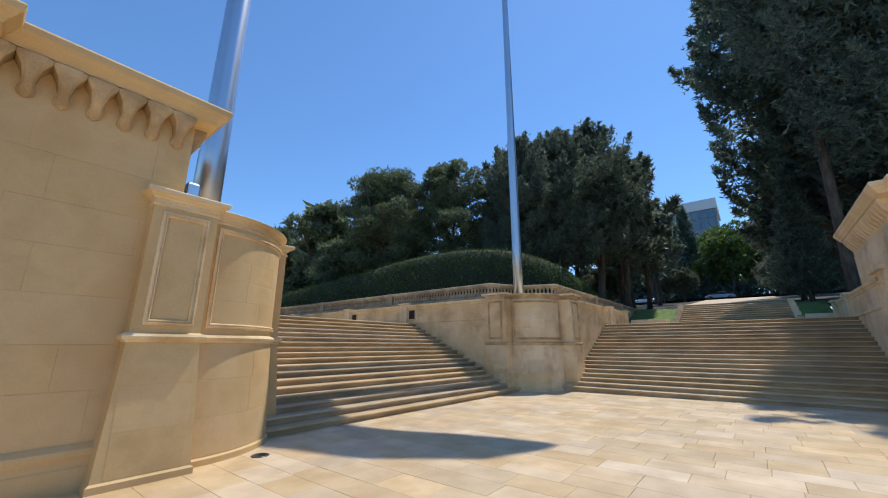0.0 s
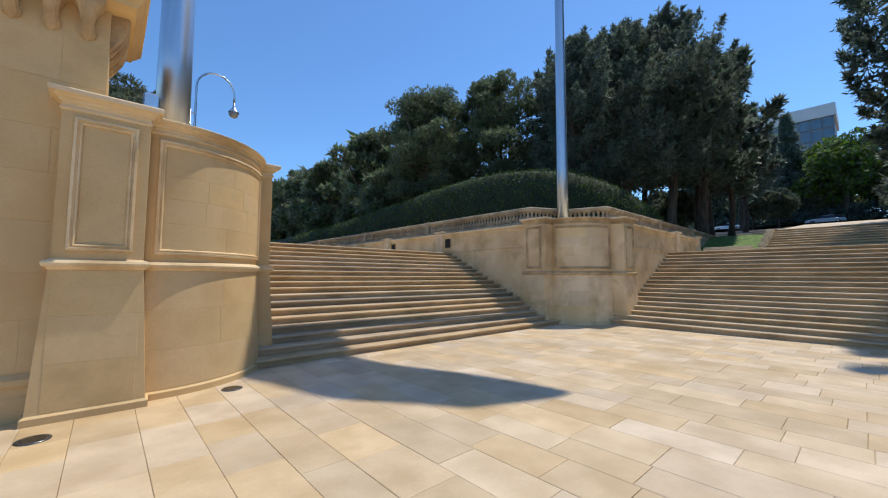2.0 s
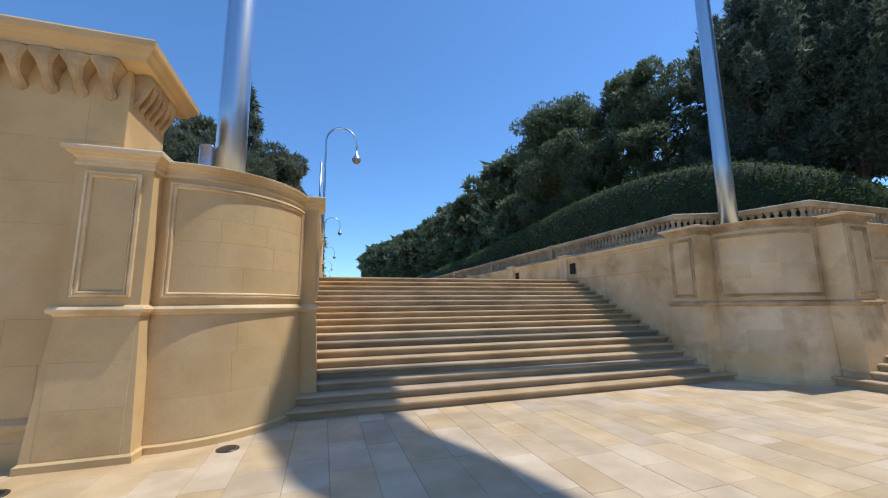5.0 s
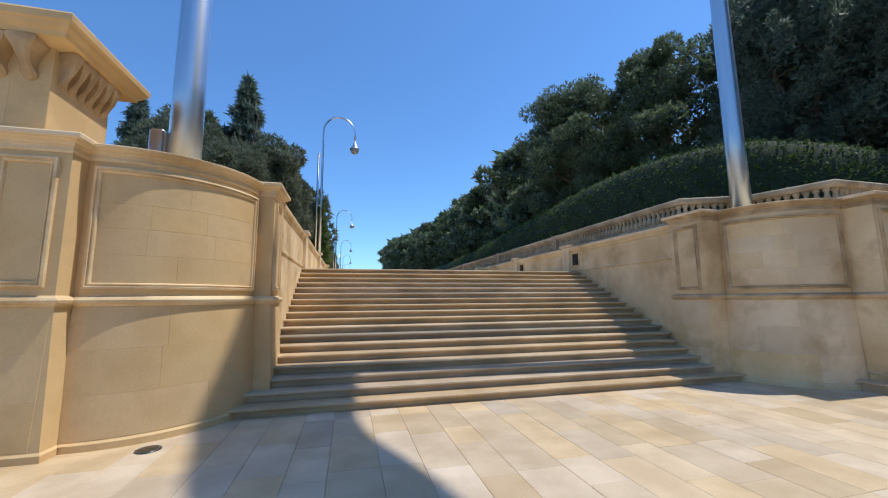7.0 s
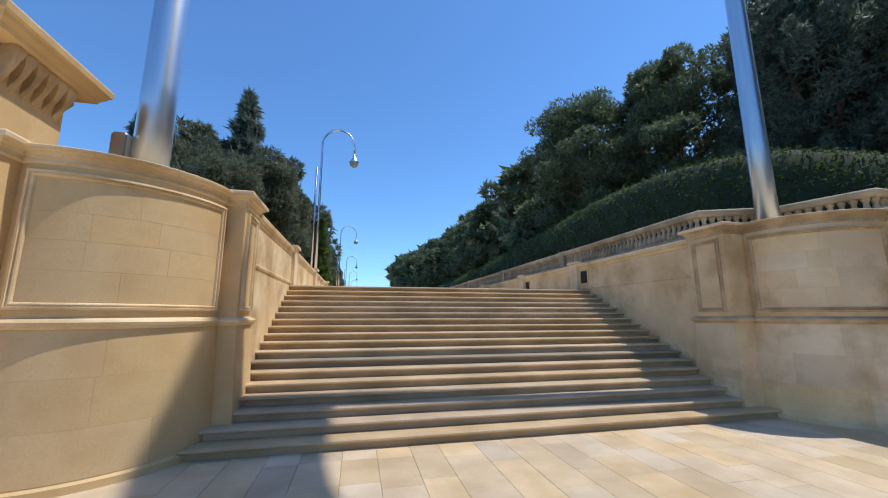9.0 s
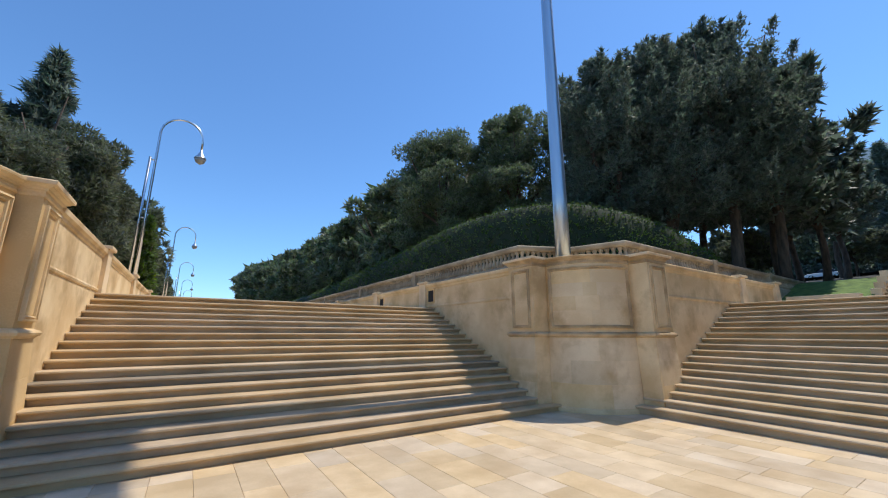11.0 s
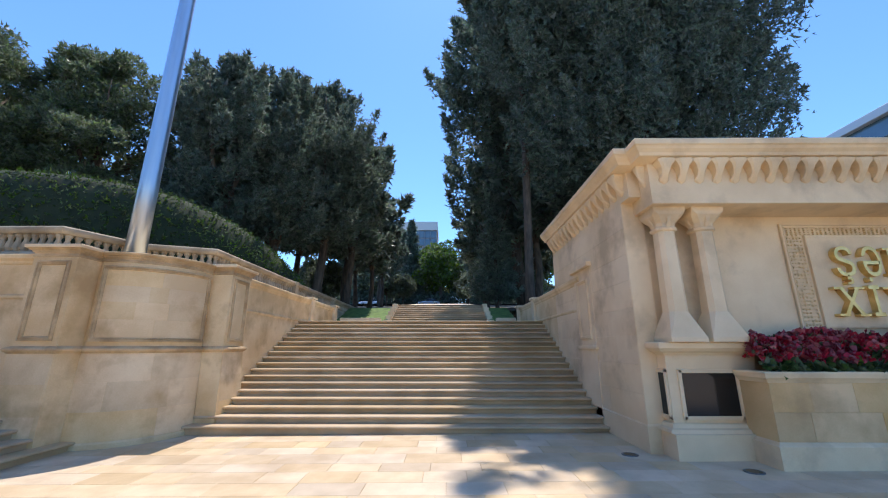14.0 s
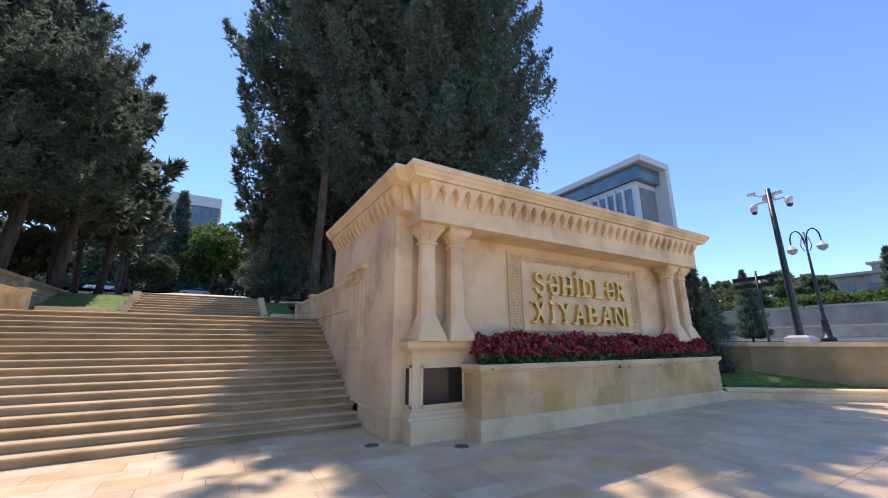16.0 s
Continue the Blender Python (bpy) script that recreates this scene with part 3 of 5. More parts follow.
for y0, y1 in ((-0.12, 0.27), (-10.27, -9.88)):
    part("end_pier", box(6.40, 6.5, y0, y1, -0.2, 4.46, 0.008), PALE, mo)
part("side_plinth", sweep([(11.2, 0.27), (6.40, 0.27), (6.40, -0.1)], [(-0.05, -0.2), (0.03, -0.2), (0.03, 0.5), (0.0, 0.53), (-0.05, 0.53)]), PALE, mo)
blocks(mo, (11.2, 0.272), (-1, 0), 4.79, 0.0, 9, (0.49, 0.5), PALE_BLOCK, (0.9, 1.7), 0.008, 11)


def mon_side(u, z, o):
    return (9.35 - u, 0.30 + o, z)


part("side_pilaster", box(8.25, 9.35, 0.25, 0.30, 0.3, 3.62, 0.008), PALE, mo)
part("side_pilaster_cap", box(8.16, 9.44, 0.25, 0.40, 3.60, 3.72, 0.02), PALE, mo)
part("side_pilaster_band", box(8.18, 9.42, 0.25, 0.35, 1.72, 1.80, 0.015), PALE, mo)
part("side_panel_frame", frame_mould(mon_side, 0.18, 0.92, 1.95, 3.35), PALE, mo)


def pedestal(y0, y1, sgn):
    p = part("pedestal", box(6.14, 6.62, y0, y1, 0.3, 1.66, 0.01), PALE, mo)
    part("plinth", box(5.95, 6.6, y0 - 0.10, y1 + 0.10, -0.2, 0.46, 0.012), PALE, p)
    part("plinth_moulding", sweep([(6.6, y1), (6.14, y1), (6.14, y0), (6.6, y0)], [(-0.05, 0.46), (0.13, 0.46), (0.11, 0.51), (0.06, 0.53), (0.04, 0.58), (0.0, 0.60), (-0.05, 0.60)]), PALE, p)
    part("cap", sweep([(6.6, y1), (6.14, y1), (6.14, y0), (6.6, y0)], [(-0.3, 1.64), (0.02, 1.64), (0.05, 1.68), (0.12, 1.71), (0.17, 1.76), (0.18, 1.84), (0.16, 1.86), (-0.3, 1.86)]), PALE, p)
    fr = bmesh.new()
    ys = (y1 - 0.22, y1 - 1.10) if sgn > 0 else (y0 + 1.10, y0 + 0.22)
    for a0, a1, b0, b1 in ((ys[1] - 0.05, ys[0] + 0.05, 1.36, 1.42), (ys[1] - 0.05, ys[0] + 0.05, 0.64, 0.70), (ys[1] - 0.06, ys[1], 0.64, 1.42), (ys[0], ys[0] + 0.06, 0.64, 1.42)):
        add_box(fr, 6.105, 6.15, a0, a1, b0, b1, 0.008)
    part("screen_frame", fr, PALE, p)
    part("screen", box(6.128, 6.15, ys[1], ys[0], 0.70, 1.36), SCREEN, p, "dark glass screen in the pedestal")
    if sgn > 0:
        fr = bmesh.new()
        for a0, a1, b0, b1 in ((6.16, 6.49, 1.36, 1.42), (6.16, 6.49, 0.64, 0.70), (6.16, 6.205, 0.64, 1.42), (6.44, 6.49, 0.64, 1.42)):
            add_box(fr, a0, a1, y1 - 0.01, y1 + 0.035, b0, b1, 0.008)
        part("screen_frame", fr, PALE, p)
        part("screen", box(6.20, 6.44, y1 - 0.01, y1 + 0.012, 0.70, 1.36), SCREEN, p, "narrow dark glass screen in the pedestal")


pedestal(-1.50, -0.02, 1)
pedestal(-9.98, -8.50, -1)


def column(y):
    c = []
    x = 6.16
    for z, a, cut in ((1.86, 0.30, 0.0), (1.93, 0.30, 0.0), (1.96, 0.29, 0.01), (2.36, 0.165, 0.065), (2.42, 0.165, 0.068), (3.78, 0.150, 0.062), (3.80, 0.185, 0.075), (3.84, 0.19, 0.078), (3.87, 0.165, 0.07), (3.93, 0.175, 0.07), (4.06, 0.27, 0.07), (4.10, 0.28, 0.03), (4.19, 0.285, 0.0)):
        c.append(square_ring(x, y, z, a, a, True, cut))
    return part("column", loft(c), PALE, mo, "octagonal pale stone column with flared base and capital")


for y in (-0.32, -1.00, -9.00, -9.68):
    column(y)
    for k in range(4):
        a = radians(90 * k)
        put_part("capital_leaf", CORBEL_PALE, mo, "", pose(6.16 + 0.17 * math.cos(a), y + 0.17 * math.sin(a), 4.12, 0, 0, 90 * k + 90) @ Matrix.Diagonal((0.55, 0.35, 0.55, 1)))

# planter along the foot of the monument
pl = thing("planter", "long pale sandstone planter filled with red flowers", "planter")
PLP = [(6.1, -1.16), (5.53, -1.16), (5.53, -9.98), (6.1, -9.98)]
part("planter_wall", sweep(PLP, [(-0.14, -0.2), (0, -0.2), (0, 1.26), (-0.14, 1.26)]), STONE, pl)
part("plinth", sweep(PLP, [(-0.05, -0.2), (0.07, -0.2), (0.07, 0.40), (0.03, 0.43), (0.0, 0.45), (-0.05, 0.45)]), PALE, pl)
part("coping", sweep(PLP, [(-0.16, 1.26), (0.015, 1.26), (0.04, 1.30), (0.07, 1.33), (0.085, 1.40), (0.07, 1.42), (-0.16, 1.42)]), PALE, pl)
blocks(pl, (5.532, -1.16), (0, -1), 8.82, 0.45, 2, (0.40, 0.41), PLANTER_BLOCK, (0.6, 1.3), 0.008, 21)
part("soil", box(5.6, 6.44, -9.9, -1.2, 1.2, 1.36), SOIL, pl)

# carved inscription panel
sg = thing("inscription_panel", "carved sandstone panel with gilded raised letters", "sign")


def on_sign(u, z, o):
    return (6.45 - o, -2.68 - u, z)


part("panel_field", box(6.41, 6.47, -7.36, -3.10, 2.1, 3.82, 0.006), PALE, sg)
part("outer_frame", frame_mould(on_sign, 0.0, 5.12, 1.9, 4.04), PALE, sg)
part("inner_frame", frame_mould(on_sign, 0.42, 4.70, 2.10, 3.80), PALE, sg)
rnd = random.Random(5)
rel = []
for j in range(4):
    for i in range(62):
        rel.append((-2.74 - i * 0.081, 3.84 + 0.042 * j))
for side in (-2.79, -7.42):
    for j in range(26):
        for k in range(5):
            rel.append((side - k * 0.062, 2.02 + j * 0.07))
bm = bmesh.new()
for y, z in rel:
    s = rnd.uniform(0.018, 0.030)
    t = rnd.choice((0.4, 1.0, 1.7))
    vs = [bm.verts.new((6.452, y + s * a, z + s * b * t)) for a, b in ((-1, 0), (0, -1), (1, 0), (0, 1))]
    tip = [bm.verts.new((6.425, y + 0.5 * s * a, z + 0.5 * s * b * t)) for a, b in ((-1, 0), (0, -1), (1, 0), (0, 1))]
    for k in range(4):
        bm.faces.new((vs[k], vs[(k + 1) % 4], tip[(k + 1) % 4], tip[k]))
    bm.faces.new(tip)
tagged(part("carved_ornament", bm, TAN, sg, "fine carved interlace relief"), kind="stuff")


SERIFS = {"H": ((0.1, 0), (0.1, 1), (0.9, 0), (0.9, 1)), "İ": ((0.5, 0), (0.5, 1)), "I": ((0.5, 0), (0.5, 1)), "D": ((0.08, 0), (0.08, 1)), "L": ((0.1, 0), (0.1, 1)), "R": ((0.08, 0), (0.08, 1), (0.95, 0)),
          "X": ((0.06, 0), (0.94, 0), (0.06, 1), (0.94, 1)), "Y": ((0.06, 1), (0.94, 1), (0.5, 0)), "A": ((0.04, 0), (0.96, 0)), "B": ((0.08, 0), (0.08, 1)), "N": ((0.09, 0), (0.06, 1), (0.91, 1))}


def letter(ch, yc, zb, w, h):
    cu = bpy.data.curves.new("letter", "FONT")
    cu.body, cu.extrude, cu.bevel_depth = ch, 0.06, 0.008
    tmp = bpy.data.objects.new("letter_tmp", cu)
    scene.collection.objects.link(tmp)
    bpy.context.view_layer.update()
    me = bpy.data.meshes.new_from_object(tmp.evaluated_get(bpy.context.evaluated_depsgraph_get()))
    bpy.data.objects.remove(tmp)
    co = np.empty(len(me.vertices) * 3)
    me.vertices.foreach_get("co", co)
    co = co.reshape(-1, 3)
    x0, x1 = co[:, 0].min(), co[:, 0].max()
    out = np.empty_like(co)
    out[:, 1] = yc - ((co[:, 0] - (x0 + x1) / 2) / (x1 - x0)) * w
    out[:, 2] = zb + co[:, 1] / 0.70 * h
    out[:, 0] = 6.37 - co[:, 2]
    me.vertices.foreach_set("co", out.ravel())
    me.flip_normals()
    bm = bmesh.new()
    bm.from_mesh(me)
    for u, topside in SERIFS.get(ch, ()):
        y = yc - (u - 0.5) * w
        z = zb + (h - 0.045 if topside else 0.0)
        add_box(bm, 6.305, 6.43, y - 0.095, y + 0.095, z, z + 0.045, 0.006)
    bm.to_mesh(me)
    bm.free()
    me.materials.clear()
    me.materials.append(GOLD)
    me.update()
    put_part("letter", me, sg, "raised gilded letter")


for word, zb, y0, y1 in (("ŞƏHİDLƏR", 3.02, -3.44, -7.00), ("XİYABANI", 2.30, -3.36, -7.16)):
    wts = [0.45 if c in "İI" else 1.0 for c in word]
    gap = 0.16
    unit = (abs(y1 - y0) - gap * (len(word) - 1) * 0.9) / sum(wts)
    y = y0
    for c, wt in zip(word, wts):
        letter(c, y - unit * wt / 2, zb, unit * wt, 0.52)
        y -= unit * wt + gap * 0.9

# flowers
rs = np.random.RandomState(3)
NF = 5200
fx, fy = rs.uniform(5.56, 6.36, NF), rs.uniform(-9.85, -1.25, NF)
fz = 1.48 + 0.42 * np.clip((fx - 5.5) / 0.5, 0.15, 1) + 0.10 * np.sin(fy * 3.1) * np.sin(fx * 9) + rs.uniform(-0.16, 0.06, NF)


def scatter(name, centers, size, outward, rs, mat, blades=4, length=1.0, width=0.32, tri=False):
    """Joined leaf blades round the given centres."""
    n = len(centers)
    d = rs.normal(size=(n, blades, 3))
    d += outward[:, None, :] * 1.1
    d /= np.linalg.norm(d, axis=2, keepdims=True)
    side = np.cross(d, rs.normal(size=(n, blades, 3)))
    side /= np.linalg.norm(side, axis=2, keepdims=True) + 1e-9
    s = (size[:, None, None]) * rs.uniform(0.5, 1.4, (n, blades, 1))
    c = centers[:, None, :]
    if tri:
        v = np.stack([c - side * s * width, c + d * s * length, c + side * s * width], axis=2)
    else:
        v = np.stack([c - side * s * width * 0.3, c + d * s * length * 0.5 - side * s * width, c + d * s * length, c + d * s * length * 0.5 + side * s * width], axis=2)
    v = v.reshape(-1, 3)
    k = 3 if tri else 4
    q = np.arange(len(v)).reshape(-1, k)
    me = bpy.data.meshes.new(name)
    me.vertices.add(len(v))
    me.vertices.foreach_set("co", v.astype(np.float32).ravel())
    me.loops.add(q.size)
    me.loops.foreach_set("vertex_index", q.astype(np.int32).ravel())
    me.polygons.add(len(q))
    me.polygons.foreach_set("loop_start", np.arange(0, q.size, k, dtype=np.int32))
    me.update(calc_edges=True)
    me.materials.append(mat)
    return me


up = np.tile(np.array([[-0.4, 0.0, 0.7]]), (NF, 1))
red = rs.uniform(size=NF) < 0.84
red &= fz > 1.56
tagged(new("red_flowers", scatter("red_flowers", np.stack([fx, fy, fz], 1)[red], np.full(red.sum(), 0.085), up[red], rs, PETAL, 6, width=0.5)), "dense bed of deep red flowers in the stone planter", "flowers", kind="stuff")
green = ~red
tagged(new("flower_leaves", scatter("flower_leaves", np.stack([fx, fy, fz - 0.06], 1)[green], np.full(green.sum(), 0.12), up[green], rs, LEAF_BED, 5, width=0.45)), "green leaves under the red flowers", "plants", kind="stuff")


# ---- flagpoles ----
def flagpole(label, x, y, z0, r, h, taper=0.35):
    f = thing("flagpole", label, "flagpole", group="flagpoles", at=(x, y, 0))
    part("pole", loft([ring(0, 0, z0 + (h - z0) * t, r * (1 - taper * t), 40) for t in (0, 0.1, 0.25, 0.5, 0.75, 1)]), STEEL, f, "polished steel pole", True)
    part("collar", loft([ring(0, 0, z, rr, 40) for z, rr in ((z0, r + 0.09), (z0 + 0.05, r + 0.09), (z0 + 0.07, r + 0.05), (z0 + 0.12, r + 0.03))]), CHROME, f, "", True)
    part("finial", loft([ring(0, 0, h + z, rr, 16) for z, rr in ((0, 0.08), (0.1, 0.14), (0.22, 0.14), (0.34, 0.02))]), CHROME, f, "", True)
    return f


west_pole = flagpole("tall polished steel flagpole behind the golden bastion", -4.02, 11.24, 3.4, 0.262, 25)
part("winch_housing", loft([square_ring(-0.32, -0.20, z, a, a, True, 0.02) for z, a in ((3.4, 0.11), (4.56, 0.11), (4.60, 0.09))]), CHROME, west_pole, "short polished steel winch housing")
flag_pole = flagpole("tall polished steel flagpole on the corner bastion", 7.72, 10.62, 3.4, 0.205, 25.6, 0.44)
bm = bmesh.new()
NU, NV = 26, 14
grid = []
for j in range(NV + 1):
    row = []
    for i in range(NU + 1):
        u, v = i / NU, j / NV
        top, low = 24.6 - 3.6 * u, 18.9 - 1.1 * u
        row.append(bm.verts.new((-0.13 + 0.6 * u + 0.35 * math.sin(7 * u + 2 * v) * u, -4.8 * u + 0.3 * math.sin(9 * u + 2.5 * v) * u, top + (low - top) * v + 0.25 * math.sin(8 * u + 1.5 * v) * u)))
    grid.append(row)
for j in range(NV):
    for i in range(NU):
        bm.faces.new((grid[j][i], grid[j][i + 1], grid[j + 1][i + 1], grid[j + 1][i]))
fl = part("flag", bm, FLAG, flag_pole, "large cloth flag flying from the pole", True)
sol = fl.modifiers.new("cloth", "SOLIDIFY")
sol.thickness = 0.01

# ---- balustrade of the corner garden ----
BAL = [(6.98, 90), (6.98, 11.55), (8.35, 10.95), (8.85, 9.55), (24, 9.55)]
ba = thing("balustrade", "weathered sandstone balustrade with turned balusters round the garden", "balustrade")
part("plinth_rail", sweep(BAL, [(-0.14, 3.1), (0.14, 3.1), (0.14, 3.60), (0.11, 3.64), (-0.11, 3.64), (-0.14, 3.60)]), BALUSTER, ba)
part("hand_rail", sweep(BAL, [(-0.10, 4.03), (0.10, 4.03), (0.13, 4.06), (0.15, 4.10), (0.15, 4.15), (0.12, 4.18), (-0.12, 4.18), (-0.15, 4.15), (-0.15, 4.10)]), BALUSTER, ba)
BME = bpy.data.meshes.new("baluster")
bm = loft([ring(0, 0, z, r, 8) for z, r in ((3.64, 0.07), (3.67, 0.07), (3.69, 0.045), (3.75, 0.075), (3.81, 0.068), (3.91, 0.04), (3.96, 0.05), (3.98, 0.068), (4.03, 0.07))])
bmesh.ops.recalc_face_normals(bm, faces=bm.faces[:])
bm.to_mesh(BME)
bm.free()
BME.materials.append(BALUSTER)
for a, b in zip(BAL, BAL[1:]):
    a, b = Vector(a), Vector(b)
    if a.y > 80:
        a = Vector((6.98, 44))
    n = int((b - a).length / 0.165)
    for i in range(n):
        p = a.lerp(b, (i + 0.5) / n)
        put_part("baluster", BME, ba, "", pose(p.x, p.y, 0))
for x, y in ((6.98, 17.5), (6.98, 23.5), (6.98, 30), (6.98, 37), (14, 9.55), (19, 9.55)):
    bm = box(x - 0.15, x + 0.15, y - 0.15, y + 0.15, 3.3, 4.05, 0.01)
    add_box(bm, x - 0.17, x + 0.17, y - 0.17, y + 0.17, 4.03, 4.20, 0.02)
    part("pedestal", bm, BALUSTER, ba)


# ---- hedge ----
def smooth_path(ctrl, n):
    out = []
    m = len(ctrl)
    for i in range(m - 1):
        p0, p1, p2, p3 = (np.array(ctrl[max(0, min(m - 1, k))], float) for k in (i - 1, i, i + 1, i + 2))
        for j in range(n):
            t = j / n
            out.append(0.5 * ((2 * p1) + (p2 - p0) * t + (2 * p0 - 5 * p1 + 4 * p2 - p3) * t * t + (3 * p1 - p0 - 3 * p2 + p3) * t ** 3))
    out.append(np.array(ctrl[-1], float))
    return out


HEDGE_LINE = smooth_path([(9.6, 92, 5.6), (9.6, 60, 5.5), (9.5, 38, 5.6), (9.4, 24, 6.2), (9.7, 17, 6.75), (10.9, 13.3, 6.7), (13.0, 11.7, 6.1), (15.2, 11.2, 5.3), (16.6, 11.1, 4.6)], 10)
hg = thing("hedge", "clipped dense green hedge rising behind the balustrade", "hedge")
rings, cen, outw = [], [], []
rs = np.random.RandomState(8)
for i, (x, y, top) in enumerate(HEDGE_LINE):
    a = HEDGE_LINE[min(i + 1, len(HEDGE_LINE) - 1)] - HEDGE_LINE[max(i - 1, 0)]
    d = np.array([a[0], a[1]]) / np.hypot(a[0], a[1])
    nrm = np.array([d[1], -d[0]])
    rg = []
    for ang in np.linspace(-20, 200, 15):
        c, s = math.cos(radians(ang)), math.sin(radians(ang))
        w = 1.35 * np.sign(c) * abs(c) ** 0.55
        h = (top - 3.4) * (0.25 + 0.75 * max(s, -0.3) ** 1 if s > 0 else 0.2 * (1 + s))
        rg.append((x + nrm[0] * w, y + nrm[1] * w, 3.3 + h))
    rings.append(rg)
# solid core whose dark colour paints the shade behind the leaves
part("hedge_core", loft(rings), HEDGE_CORE_SHADE, hg, "", True)
for i in range(len(rings) - 1):
    seg = math.dist(rings[i][7], rings[i + 1][7])
    near = 1.0 if HEDGE_LINE[i][1] < 40 else 0.45
    for j in range(14):
        p = [np.array(q) for q in (rings[i][j], rings[i + 1][j], rings[i + 1][j + 1], rings[i][j + 1])]
        area = np.linalg.norm(np.cross(p[1] - p[0], p[3] - p[0]))
        k = int(area * (200 if near == 1.0 else 45)) + 1
        nr = np.cross(p[1] - p[0], p[3] - p[0])
        nr /= np.linalg.norm(nr) + 1e-9
        mid = np.array([HEDGE_LINE[i][0], HEDGE_LINE[i][1], 4.2])
        if np.dot(nr, p[0] - mid) < 0:
            nr = -nr
        u, v = rs.uniform(size=(k, 1)), rs.uniform(size=(k, 1))
        cen.append((p[0] * (1 - u) + p[1] * u) * (1 - v) + (p[3] * (1 - u) + p[2] * u) * v + nr * (rs.uniform(-0.12, 0.05, (k, 1)) + 0.07 * np.sin(9 * u + i) * np.cos(7 * v + j)))
        outw.append(np.tile(nr, (k, 1)))
cen, outw = np.concatenate(cen), np.concatenate(outw)
tagged(put_part("hedge_leaves", scatter("hedge_leaves", cen, np.full(len(cen), 0.085), outw, rs, HEDGE, 3, width=0.28, tri=True), hg), kind="stuff")


# ---- trees ----
def make_trunk(rs, h, r, fork, limbs, lean, spread, mat=BARK):
    bm = bmesh.new()
    pts = [(lean[0] * t + 0.12 * math.sin(5 * t + r * 9), lean[1] * t + 0.1 * math.cos(4 * t), fork * t - 0.4 * (1 - t)) for t in np.linspace(0, 1, 7)]
    tube(bm, pts, [r * (1.25 if i == 0 else 1) * (1 - 0.055 * i) for i in range(7)], 10)
    tip = Vector(pts[-1])
    for k in range(limbs):
        a = 2 * math.pi * (k + rs.uniform(-0.3, 0.3)) / limbs
        e = tip + Vector((math.cos(a) * spread * rs.uniform(0.5, 0.9), math.sin(a) * spread * rs.uniform(0.5, 0.9), (h - fork) * rs.uniform(0.4, 0.8)))
        m = tip.lerp(e, 0.5) + Vector((0, 0, -0.06 * (h - fork)))
        s = Vector(pts[-2])
        tube(bm, [s, tip.lerp(m, 0.3), m, e], [r * 0.62, r * 0.5, r * 0.35, r * 0.1], 7)
    tube(bm, [pts[-2], tip, tip + Vector((0.2, -0.1, (h - fork) * 0.75))], [r * 0.65, r * 0.55, r * 0.1], 8)
    return bm


